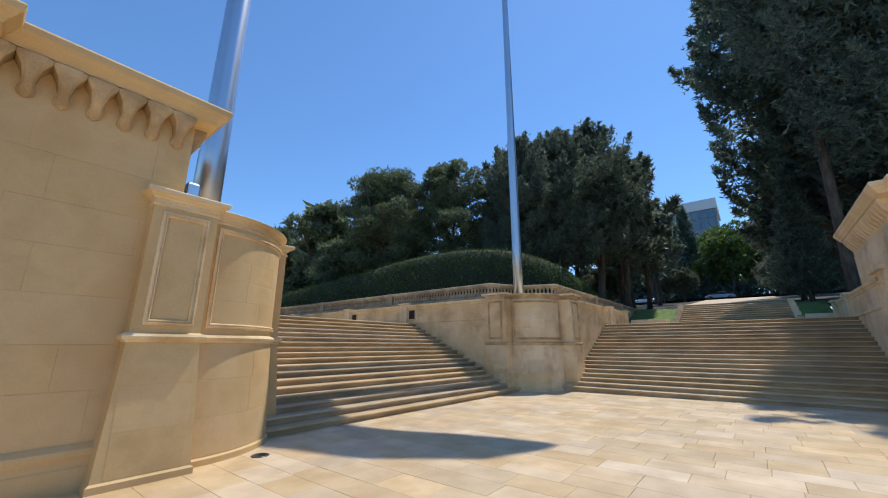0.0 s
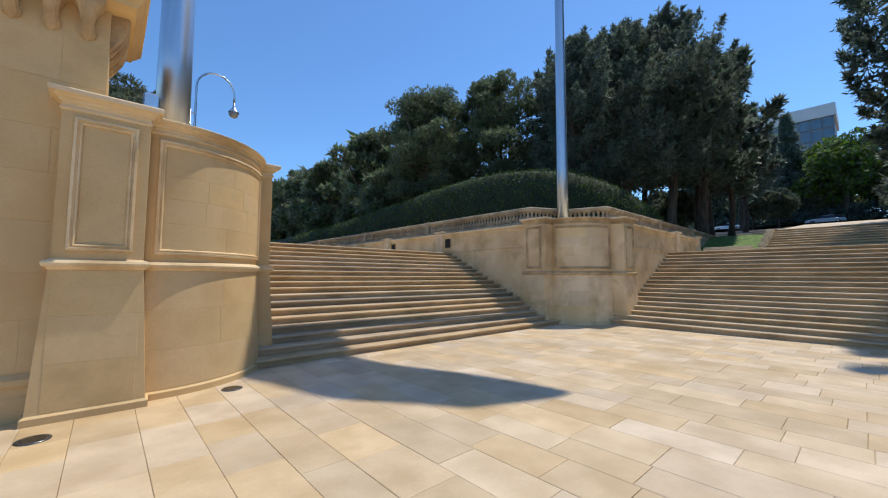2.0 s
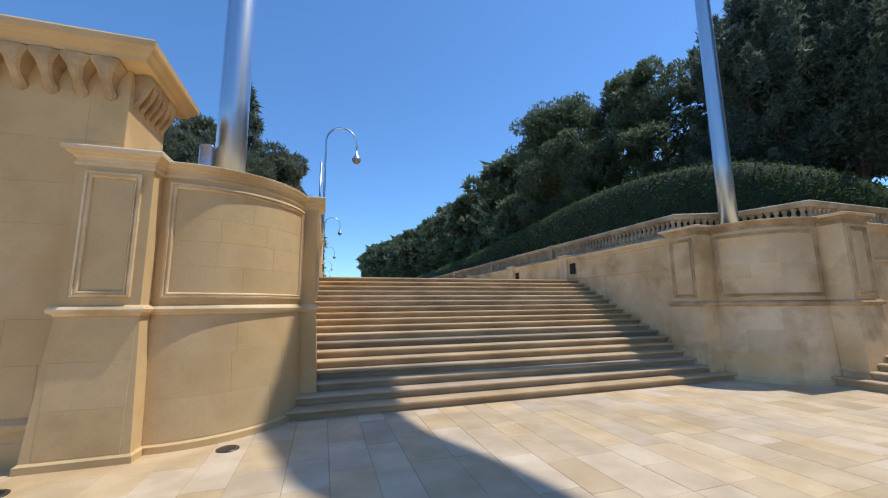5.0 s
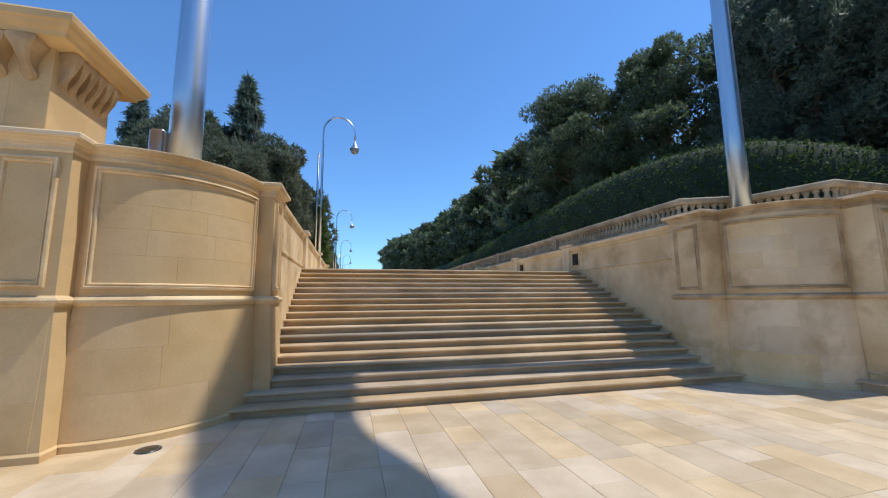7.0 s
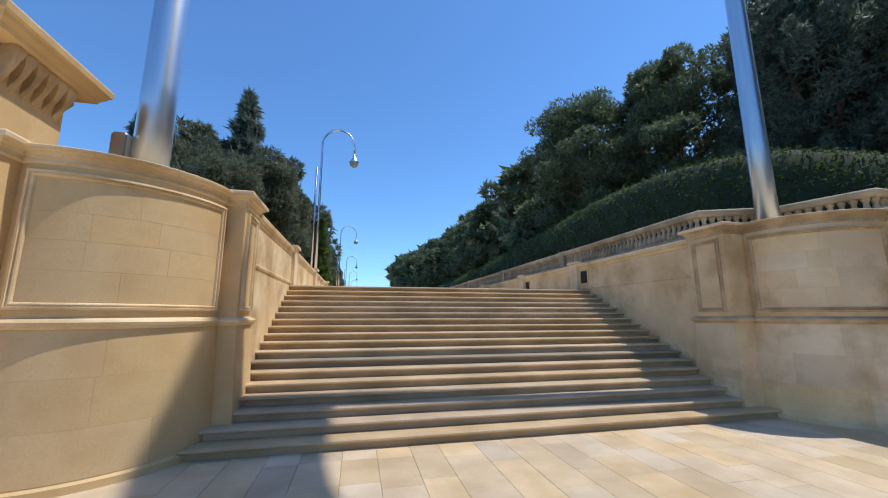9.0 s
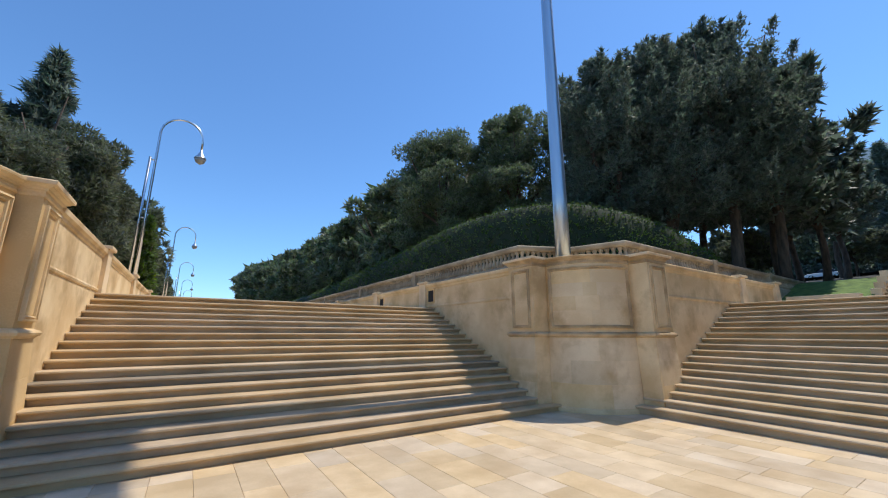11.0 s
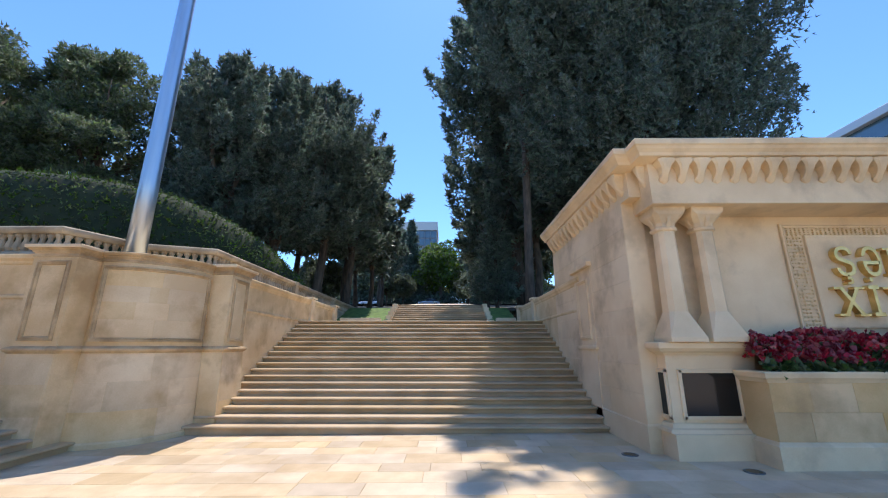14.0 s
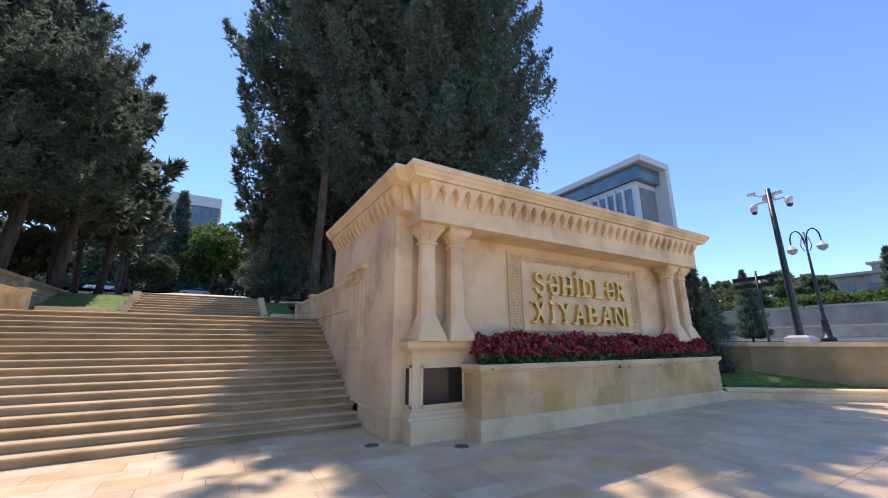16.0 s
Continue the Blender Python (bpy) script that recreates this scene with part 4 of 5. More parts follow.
def crown_points(rs, kind, h, base, rad, n, lean):
    """Centres, outward ways and sizes of the leaf clumps of a crown from base to h."""
    cs, os_, sz = [], [], []
    tall = h - base
    if kind in ("pine", "cypress"):
        pine = kind == "pine"
        nb = max(60, n // (230 if pine else 150))
        m = int(n * (0.93 if pine else 0.86) / nb)
        t = (np.arange(nb) + rs.uniform(size=nb)) / nb
        a = rs.uniform(0, 2 * math.pi, nb)
        if pine:
            prof = 0.88 * np.sin(math.pi * np.minimum(0.97, 0.15 + 0.80 * t)) ** 0.6
        else:
            prof = np.where(t < 0.42, 0.80 + 0.20 * t / 0.42, np.maximum(0.06, 1 - (np.maximum(t - 0.42, 0) / 0.60) ** 2.6))
        lump = 1 + 0.10 * np.sin(3 * a + 7 * t + h) + 0.07 * np.sin(5 * a - 11 * t)
        ln = rad * prof * lump * rs.uniform(0.38, 1.08, nb) ** 0.7
        root = np.stack([lean[0] * np.minimum(1, t + 0.3), lean[1] * np.minimum(1, t + 0.3), base + tall * (0.04 + 0.88 * t)], 1)
        flat = np.stack([np.cos(a), np.sin(a), np.zeros(nb)], 1)
        tip = root + flat * ln[:, None]
        if pine:
            # rounded tufts of needles at the branch ends
            size = np.clip(rad * rs.uniform(0.14, 0.24, nb), 0.35, 1.0)
            d = rs.normal(size=(nb, m, 3))
            d /= np.linalg.norm(d, axis=2, keepdims=True)
            q = d * (rs.uniform(0.25, 1, (nb, m, 1)) ** 0.5) * size[:, None, None] * np.array([1.15, 1.15, 0.72])
            cs.append((tip[:, None, :] + q).reshape(-1, 3))
            os_.append((d + flat[:, None, :] * 0.5 + np.array([0, 0, 0.6])).reshape(-1, 3))
        else:
            # plumes that sweep out and up to a thin end
            lift = rs.uniform(0.7, 1.5, nb) + 1.2 * t
            way = flat + np.stack([np.zeros(nb), np.zeros(nb), lift], 1)
            way /= np.linalg.norm(way, axis=1, keepdims=True)
            length = np.clip(rad * rs.uniform(0.30, 0.60, nb), 1.1, 2.6)
            u = rs.uniform(size=(nb, m, 1)) ** 0.8
            jit = rs.normal(size=(nb, m, 3)) * ((1.04 - u) * 0.17 * length[:, None, None] + 0.03)
            cs.append((tip[:, None, :] + way[:, None, :] * (u - 0.55) * length[:, None, None] + jit).reshape(-1, 3))
            os_.append((np.tile(way[:, None, :] * 0.9, (1, m, 1)) + jit * 1.2).reshape(-1, 3))
        sz.append(np.ones(nb * m))
        # coarser foliage inside closes the crown
        k = n - nb * m
        pick = rs.randint(0, nb, k)
        f = rs.uniform(0.15, 0.78, k)
        cs.append(root[pick] + flat[pick] * (ln[pick] * f)[:, None] + rs.normal(size=(k, 3)) * rad * 0.07)
        os_.append(flat[pick] + np.array([0, 0, 0.3]) + rs.normal(size=(k, 3)) * 0.6)
        sz.append(np.full(k, 1.9))
    elif kind == "cone":
        t = rs.uniform(0, 1, n) ** 1.4
        layer = 0.50 + 0.50 * np.abs(np.sin(t * 26))
        a = rs.uniform(0, 2 * math.pi, n)
        lob = 0.75 + 0.25 * np.sin(a * 7 + np.floor(t * 9) * 2.1)
        rr = rad * (1 - t) ** 0.85 * layer * lob * rs.uniform(0.25, 1.05, n) ** 0.5 + 0.05
        cs.append(np.stack([lean[0] * t + rr * np.cos(a), lean[1] * t + rr * np.sin(a), base + tall * t + 0.12 * rr], 1))
        os_.append(np.stack([np.cos(a), np.sin(a), np.full(n, 0.25)], 1))
        sz.append(np.ones(n))
    else:
        lobes = 34
        for k in range(lobes):
            d0 = rs.normal(size=3)
            d0 /= np.linalg.norm(d0)
            c = np.array([lean[0], lean[1], (base + h) / 2]) + d0 * np.array([rad, rad, tall / 2]) * rs.uniform(0.35, 0.85)
            s = rad * rs.uniform(0.20, 0.38)
            d = rs.normal(size=(n // lobes, 3))
            d /= np.linalg.norm(d, axis=1, keepdims=True)
            cs.append(c + d * s * (rs.uniform(0.4, 1, (len(d), 1)) ** 0.4))
            os_.append(d + np.array([0, 0, 0.3]))
            sz.append(np.ones(len(d)))
    return np.concatenate(cs), np.concatenate(os_), np.concatenate(sz)


def tree(name, label, kind, mat, h, base, rad, n, seed, leaf=0.3, r=0.28, fork=None, limbs=5, lean=(0, 0), at=(0, 0, 0), rz=0, category="tree", width=0.2, blades=5, tri=True):
    rs = np.random.RandomState(seed)
    t = thing(name, label, category, at=at, rz=rz)
    part("trunk", make_trunk(rs, h, r, fork or base + 0.25 * (h - base), limbs, lean, rad), BARK, t, "", True)
    c, o, z = crown_points(rs, kind, h, base, rad, n, lean)
    put_part("crown", scatter("crown", c, rs.uniform(0.7, 1.2, len(c)) * leaf * z, o / (np.linalg.norm(o, axis=1, keepdims=True) + 1e-9), rs, mat, blades, width=width, tri=tri), t)
    return t


def stand(src, spots, labels=None):
    """Copies of a tree at (x, y, z, turn, scale)."""
    for x, y, z, rz, s in spots:
        copy_thing(src, pose(x, y, z, 0, 0, rz) @ Matrix.Diagonal((s, s, s, 1)))


FAR = dict(leaf=0.46, blades=3, width=0.26)
P1 = tree("pine_tree", "dark green umbrella pine with dense rounded crown", "pine", PINE, 12.1, 2.8, 3.9, 30000, 11, 0.17, 0.25, at=(12.8, 24.5, 3.6), limbs=6, width=0.19, blades=4)
P2 = tree("pine_tree", "dark green pine with open clumped crown", "pine", PINE, 12.7, 2.5, 3.5, 28000, 12, 0.17, 0.22, at=(15.8, 20.4, 3.9), limbs=5, width=0.19, blades=4)
P3 = tree("pine_tree", "dark green pine in the row along the promenade", "pine", PINE, 11.4, 2.2, 3.7, 5200, 13, r=0.24, at=(12.7, 33.5, 3.5), limbs=5, **FAR)
P4 = tree("pine_tree", "round-headed dark pine in the row along the promenade", "pine", PINE, 10.8, 2.0, 3.9, 5200, 14, r=0.24, at=(13.6, 42.5, 3.5), limbs=5, **FAR)
stand(P3, [(14.4, 52, 3.5, 200, 1.08), (14.3, 71, 3.5, 140, 1.16), (14.8, 92, 3.6, 20, 1.3), (17.5, 27.5, 4.0, 120, 1.0), (14.5, 81, 3.5, 250, 1.2), (15.5, 118, 3.6, 80, 1.55), (16.0, 152, 3.6, 30, 1.9)])
stand(P4, [(14.8, 61, 3.5, 310, 1.14), (18.5, 38, 4.2, 33, 0.95), (11.9, 29, 3.5, 160, 0.62), (16.5, 47, 4.0, 300, 0.9), (15.0, 104, 3.6, 10, 1.45), (15.5, 134, 3.6, 200, 1.8)])
C1 = tree("cypress_tree", "tall dark cypress with broad dense crown over the garden", "cypress", CYPRESS, 12.9, 3.0, 2.8, 27000, 21, 0.17, 0.30, fork=3.4, at=(16.2, 14.4, 3.9), limbs=4, width=0.17, blades=4)
C2 = tree("cypress_tree", "dark cypress with spreading layered crown", "cypress", CYPRESS, 14.2, 3.2, 3.4, 34000, 22, 0.17, 0.32, fork=3.6, at=(19.0, 13.0, 3.9), limbs=4, width=0.17, blades=4)
C3 = tree("cypress_tree", "dark cypress beside the upper lawn", "cypress", CYPRESS, 16.0, 4.0, 3.6, 34000, 23, 0.18, 0.32, fork=5.0, at=(22.8, 11.6, 4.0), limbs=4, width=0.17, blades=4)
C4 = tree("cypress_tree", "dark cypress farther up the wooded slope", "cypress", CYPRESS, 14.0, 4.4, 3.6, 5600, 24, r=0.3, fork=5.0, at=(26.8, 10.8, 4.4), limbs=4, **FAR)
stand(C4, [(52, -1.6, 7.3, 200, 1.0), (58, -4.5, 7.8, 20, 1.05), (50, 12.4, 7.0, 90, 0.9), (60, 14.5, 8.0, 260, 1.0), (31.5, 0.3, 5.6, 70, 0.72), (31, 12.2, 5.0, 280, 0.9), (24.5, 16, 4.2, 20, 1.05), (36, 11, 5.4, 45, 0.85), (21.2, 17.5, 4.0, 150, 1.05), (29, 15.5, 4.8, 240, 0.95), (34, -4.5, 6.0, 100, 0.9), (27.5, -3.2, 5.2, 33, 1.0), (40, 13.5, 5.8, 170, 0.85), (24.5, -6.5, 4.6, 300, 1.05), (31.5, -8.0, 5.6, 130, 1.0)])
BIG = tree("cypress_tree", "very large dark cypress towering over the monument", "cypress", CYPRESS, 31.5, 7.0, 8.2, 130000, 31, 0.21, 0.45, fork=7.0, at=(18.6, -7.3, 3.3), limbs=7, width=0.22, blades=4)
BIG.matrix_basis = BIG.matrix_basis @ Matrix.Diagonal((0.70, 1, 1, 1))
# added tree: its high crown is placed to shade the garden stairs
tree("cypress_tree", "added tall cypress whose high crown shades the garden stairs", "cypress", CYPRESS, 29.5, 15.0, 3.9, 24000, 33, 0.26, 0.24, fork=17, at=(19.6, -0.9, 3.3), limbs=5, width=0.22, blades=4)
tree("cypress_tree", "tall cypress with bare leaning trunk beside the stair wall", "cypress", CYPRESS, 29.5, 6.8, 5.7, 34000, 32, 0.34, 0.46, fork=9.5, lean=(-0.6, 1.3), at=(28.8, -2.4, 5.0), limbs=4, width=0.18, blades=4)
S1 = tree("spruce_tree", "dark pointed conifer with layered branches", "cone", CYPRESS, 12.2, 0.6, 3.2, 5600, 41, 0.40, 0.18, fork=6, at=(36, -0.4, 5.6), limbs=3, width=0.15, blades=4)
stand(S1, [(86, 12.0, 9.0, 40, 1.8), (18, -37, 1.9, 40, 0.5), (14.5, -36, 1.9, 10, 0.5), (22, -39, 1.9, 80, 0.7), (9.8, -60, 1.8, 10, 0.85), (26, -40, 1.9, 150, 0.55), (25.5, 0.2, 4.4, 140, 0.7), (-6.3, 23.6, 3.0, 30, 0.80), (-12.6, 27.0, 3.0, 230, 0.80), (7.0, -12.2, 0.5, 20, 0.36), (10.5, -15.5, 1.9, 75, 0.42), (13, -16.5, 1.9, 190, 0.5)])
L1 = tree("broadleaf_tree", "leafy light green tree at the end of the street", "round", LEAF, 9.0, 1.8, 3.2, 6000, 51, 0.28, 0.2, at=(46, -8, 7.0), width=0.36, blades=3, tri=False)
stand(L1, [(84, 5.2, 9.0, 0, 1.95), (90, 18, 9.2, 120, 1.4), (92, -4, 9.4, 60, 1.1), (96, 25, 9.4, 200, 1.3)])
D1 = tree("broadleaf_tree", "dark shaded broadleaf tree beyond the upper steps", "round", OLIVE, 8.0, 1.2, 3.0, 2600, 52, 0.50, 0.2, at=(40, -5.0, 6.2), width=0.36, blades=3)
stand(D1, [(88 + (k % 3) * 4, -26 + 8.0 * k, 8.4, 47 * k, 1.3 + 0.15 * (k % 4)) for k in range(12)])
stand(D1, [(67, 11.5, 8.6, 20, 0.75), (68, 14.6, 8.7, 120, 0.9), (66, -0.2, 8.5, 250, 0.8), (68, -3.4, 8.7, 60, 1.0), (33, 14.5, 4.6, 20, 0.6), (37, 17, 5, 90, 0.7), (30, -2.5, 5.0, 60, 0.5), (38, -3.5, 6, 160, 0.6), (28, 20, 4.4, 10, 0.7), (33, 24, 4.6, 230, 0.8)])
O1 = tree("olive_tree", "grey-green olive tree beside the promenade wall", "round", OLIVE, 6.6, 0.6, 2.3, 12000, 61, 0.17, 0.16, at=(-4.9, 21.5, 3.0), width=0.17, blades=4)
O2 = tree("olive_tree", "grey-green olive tree in the row along the promenade", "round", OLIVE, 6.6, 0.6, 2.3, 3500, 62, 0.36, 0.16, at=(-4.6, 31, 3.0), width=0.18, blades=5)
stand(O1, [(-5.3, 26.2, 3.0, 90, 1.08), (-8.6, 23.6, 3.0, 310, 1.30), (-5.4, 18.4, 3.0, 130, 0.74), (-7.2, 20.0, 3.0, 40, 0.95)])
stand(O2, [(-4.7, 37, 3.0, 150, 0.95), (-4.8, 44, 3.0, 250, 0.9), (-4.8, 52, 3.0, 80, 0.95), (-5, 62, 3.0, 10, 0.95), (-5, 74, 3.0, 10, 0.9), (-9, 28, 3.0, 100, 1.2)])
G1 = tree("thuja_bush", "bright green pointed thuja beside the promenade wall", "cone", LEAF, 4.6, 0.2, 0.85, 4500, 71, 0.20, 0.06, fork=2, at=(-3.0, 28.3, 3.0), limbs=2, category="bush", width=0.14)
stand(P4, [(30, -46, 2.0, 10, 0.6), (22, -56, 2.0, 60, 0.75), (26, -60, 2.0, 150, 0.8), (17, -62, 2.0, 20, 0.62), (16, -58, 3.0, 110, 0.65), (9, -74, 4.0, 10, 0.7), (24, -74, 4.5, 200, 0.8), (0, -80, 4.0, 260, 0.7), (-10, -82, 4, 80, 0.7)])
sh = thing("shrub_belt", "dark dense shrubs along the far side of the upper street", "bush")
c, o, _ = crown_points(np.random.RandomState(95), "round", 3.4, 0, 3.0, 9000, (0, 0))
put_part("foliage", scatter("foliage", c * np.array([0.6, 24, 1.5]) + np.array([84.5, 14, 8.6]), np.full(len(c), 0.5), o, np.random.RandomState(96), CYPRESS, 4, width=0.3), sh)


# ---- promenade lamps ----
def promenade_lamp(at, first=False):
    lp = thing("street_lamp", "slender steel street lamp with crook arm and hanging glass bowl", "street lamp", group="promenade lamps", at=at)
    bm = bmesh.new()
    pts = [(0, 0, 0), (0, 0, 2.5), (0, 0, 5.6)] + [(0.68 - 0.68 * math.cos(a), 0, 5.6 + 0.72 * math.sin(a)) for a in np.linspace(0.2, math.pi, 12)] + [(1.36, 0, 5.25)]
    tube(bm, pts, [0.06, 0.05, 0.042] + [0.038] * 13, 10)
    part("pole", bm, CHROME, lp, "", True)
    bm = bmesh.new()
    tube(bm, [(-0.17, 0.0, 0), (-0.17, 0, 4.55)], 0.045, 8)
    tube(bm, [(-0.17, 0, 4.45), (0, 0, 4.45)], 0.03, 6)
    tube(bm, [(-0.17, 0, 2.2), (0, 0, 2.2)], 0.03, 6)
    part("side_rod", bm, CHROME, lp, "", True)
    part("hood", loft([ring(1.36, 0, z, r, 16) for z, r in ((5.26, 0.04), (5.16, 0.05), (5.02, 0.11), (4.90, 0.20), (4.86, 0.21))]), CHROME, lp, "steel bell hood", True)
    part("bowl", loft([ring(1.36, 0, z, r, 16) for z, r in ((4.86, 0.195), (4.78, 0.185), (4.70, 0.14), (4.65, 0.06))]), LAMP_GLASS, lp, "clear glass bowl", True)
    return lp


PL1 = promenade_lamp((-2.42, 20.8, 3.58))
for y in (39.5, 58, 76.5, 95):
    copy_thing(PL1, pose(-2.42, y, 3.58))


# ---- street side beyond the monument ----
lw = thing("lawn_bed", "raised lawn bed with curved sandstone kerb beside the monument", "lawn bed")
edge = [(5.55, -10.2), (5.0, -10.9), (4.3, -11.7), (3.5, -12.6), (2.6, -13.9), (1.8, -15.6), (1.0, -18), (0, -22), (-2, -28)]
edge = [(p[0], p[1]) for p in smooth_path(edge, 4)]
part("kerb", sweep(edge, [(-0.32, -0.2), (0.0, -0.2), (0.0, 0.38), (0.04, 0.41), (0.05, 0.47), (0.02, 0.50), (-0.32, 0.50)]), PALE, lw)
bm = bmesh.new()
poly = edge + [(12, -28), (12, -10.2)]
bm.faces.new([bm.verts.new((x, y, 0.46)) for x, y in poly])
add_loft(bm, [[(-24, -29.8, 0.3), (2.2, -14.5, 0.3), (5.9, -13.2, 0.3), (7.3, -13.2, 0.3), (7.3, -10.6, 0.3), (5.6, -11.0, 0.3), (2.9, -14.2, 0.3)], [(-24, -29.8, 1.0), (2.2, -14.5, 0.95), (5.9, -13.2, 0.92), (7.3, -13.2, 0.9), (7.3, -10.6, 0.6), (5.6, -11.0, 0.47), (2.9, -14.2, 0.47)]], True)
part("turf", bm, GRASS, lw)
rs = np.random.RandomState(14)
gx, gy = rs.uniform(1.5, 8, 5000), rs.uniform(-16, -10.4, 5000)
keep = gx > np.interp(-gy, [-p[1] for p in edge], [p[0] for p in edge]) + 0.35
cg = np.stack([gx, gy, np.full(5000, 0.46)], 1)[keep]
tagged(put_part("turf_grass", scatter("turf_grass", cg, np.full(len(cg), 0.10), np.tile([[0, 0, 1.5]], (len(cg), 1)), rs, GRASS, 4, width=0.08), lw), kind="stuff")
rw = thing("wall_street", "sandstone retaining wall below the street", "wall", kind="structure")
part("wall_body", sweep([(8.2, -13.3), (5.9, -13.3), (2.2, -14.6), (-24, -30)], [(0.30, -0.2), (0.30, 1.72), (0, 1.72), (0, -0.2)]), WEATHERED_SHADED, rw)
part("coping", sweep([(8.2, -13.3), (5.9, -13.3), (2.2, -14.6), (-24, -30)], [(0.36, 1.70), (0.36, 1.84), (-0.06, 1.84), (-0.06, 1.70)]), PALE, rw)
part("return_wall", box(7.2, 7.6, -13.3, -10.2, -0.2, 1.72, 0.01), WEATHERED_SHADED, rw)
bm = bmesh.new()
bm.faces.new([bm.verts.new(p) for p in ((8.2, -13.3, 1.80), (5.9, -13.5, 1.80), (2.2, -14.8, 1.80), (-24, -30.2, 1.80), (-120, -90, 1.8), (-40, -160, 1.8), (60, -160, 1.9), (60, -13.3, 1.9))])
tagged(part("street_pavement", bm, PAVE_GREY, None), "pale street pavement above the retaining wall", "pavement", kind="structure")
rd = sheet("road", "grey asphalt road beyond the retaining wall", "road", ASPHALT, -60, 60, -46, -30, 10, 4, lambda x, y: 1.93)
# camera mast
cm = thing("camera_mast", "tall black steel mast with white security cameras", "camera mast", at=(6.55, -20.0, 1.8))
part("mast", loft([ring(0, 0, z, r, 16) for z, r in ((0, 0.17), (0.3, 0.165), (4, 0.13), (7.6, 0.10))]), BLACK, cm, "", True)
part("base_block", loft([square_ring(0, 0, z, a, a, True, 0.02) for z, a in ((-0.1, 0.5), (0.25, 0.46), (0.35, 0.3))]), PAVE_GREY, cm)
bm = bmesh.new()
tube(bm, [(-0.75, 0, 6.95), (0.75, 0, 6.95)], 0.04, 8)
tube(bm, [(-0.1, -0.3, 7.2), (0.75, 0.2, 7.45)], 0.03, 8)
part("cross_arm", bm, WHITE, cm)
for x in (-0.72, 0.72):
    part("dome_camera", loft([ring(x, 0, z, r, 14) for z, r in ((6.98, 0.06), (6.92, 0.16), (6.72, 0.17), (6.58, 0.14), (6.50, 0.06))]), WHITE, cm, "white dome camera", True)
    part("camera_lens", loft([ring(x, 0, z, r, 12) for z, r in ((6.56, 0.13), (6.48, 0.11), (6.42, 0.03))]), BLACK, cm, "dark camera dome", True)
for x, z in ((0.62, 7.45), (-0.45, 7.2)):
    part("box_camera", box(x - 0.1, x + 0.25, -0.09, 0.09, z, z + 0.16, 0.02), WHITE, cm, "white box camera")
part("junction_box", box(-0.18, 0.30, -0.2, 0.0, 6.95, 7.35, 0.02), WHITE, cm)
# twin lamp
tl = thing("street_lamp", "ornate black twin-arm street lamp with glass bowls", "street lamp", at=(8.8, -32.0, 1.9))
part("post", loft([ring(0, 0, z, r, 14) for z, r in ((0, 0.42), (0.25, 0.40), (0.3, 0.26), (1.3, 0.17), (1.35, 0.22), (1.5, 0.12), (4, 0.09), (7.6, 0.055))]), BLACK, tl, "", True)
for s in (-1, 1):
    bm = bmesh.new()
    tube(bm, [(0, 0, 6.3)] + [(s * (0.10 + 0.36 * (1 - math.cos(a))), 0, 7.0 + 0.75 * math.sin(a)) for a in np.linspace(0.1, math.pi, 10)] + [(s * 0.82, 0, 6.75)], 0.045, 8)
    tube(bm, [(s * 0.15, 0, 6.2), (s * 0.30, 0, 6.6), (s * 0.18, 0, 7.2)], 0.03, 6)
    part("arm", bm, BLACK, tl, "", True)
    part("hood", loft([ring(s * 0.82, 0, z, r, 16) for z, r in ((6.8, 0.05), (6.65, 0.12), (6.45, 0.30), (6.40, 0.32))]), WHITE, tl, "pale lamp hood", True)
    part("bowl", loft([ring(s * 0.82, 0, z, r, 16) for z, r in ((6.40, 0.30), (6.25, 0.27), (6.12, 0.14), (6.08, 0.05))]), LAMP_GLASS, tl, "glass bowl", True)
# direction sign post
sp = thing("direction_sign", "dark metal post with black direction boards", "sign", at=(7.4, -19.0, 1.8))
part("post", loft([ring(0, 0, z, 0.06, 10) for z in (0, 3.4)]), BLACK, sp, "", True)
for i, z in enumerate((2.95, 2.6)):
    part("board", box(-0.85 + 0.2 * i, 1.0 - 0.1 * i, -0.04, 0.04, z, z + 0.2, 0.01), BLACK, sp, "black direction board")
# low white kerbs and steps across the street
ks = thing("street_steps", "wide pale steps across the street", "stairs", kind="structure")
for i in range(6):
    part("step", box(6 - 0 * i, 26, -50.4 - 0.4 * i, -50.0 - 0.4 * i, 1.8, 2.15 + 0.16 * i), PAVE_GREY, ks)
for x0, x1, y, z1, nm in ((2, 20, -50.5, 3.4, "long grey stone wall across the street"), (8, 60, -53, 5.6, "tall grey stone terrace wall across the street"), (-60, 14, -70, 6.6, "pale stone terrace wall on the far hillside")):
    w = thing("wall_far", nm, "wall", kind="structure")
    part("wall_body", box(x0, x1, y - 0.6, y, 1.5, z1), FAR_STONE, w)
    part("coping", box(x0 - 0.1, x1 + 0.1, y - 0.7, y + 0.1, z1, z1 + 0.2), PAVE_GREY, w)
sheet("far_hillside", "wooded hillside beyond the street", "ground", SOIL, -120, 200, -260, -71, 20, 12, lambda x, y: 4 + 0.07 * (-71 - y))
sb = thing("bush", "bright green clipped shrubs on the far terrace", "bush")
c, o, _ = crown_points(np.random.RandomState(91), "round", 1.6, 0, 3.0, 4000, (0, 0))
put_part("foliage", scatter("foliage", c * np.array([2.0, 0.5, 1]) + np.array([14, -54.5, 5.0]), np.full(len(c), 0.3), o, np.random.RandomState(92), LEAF, 4, width=0.35), sb)


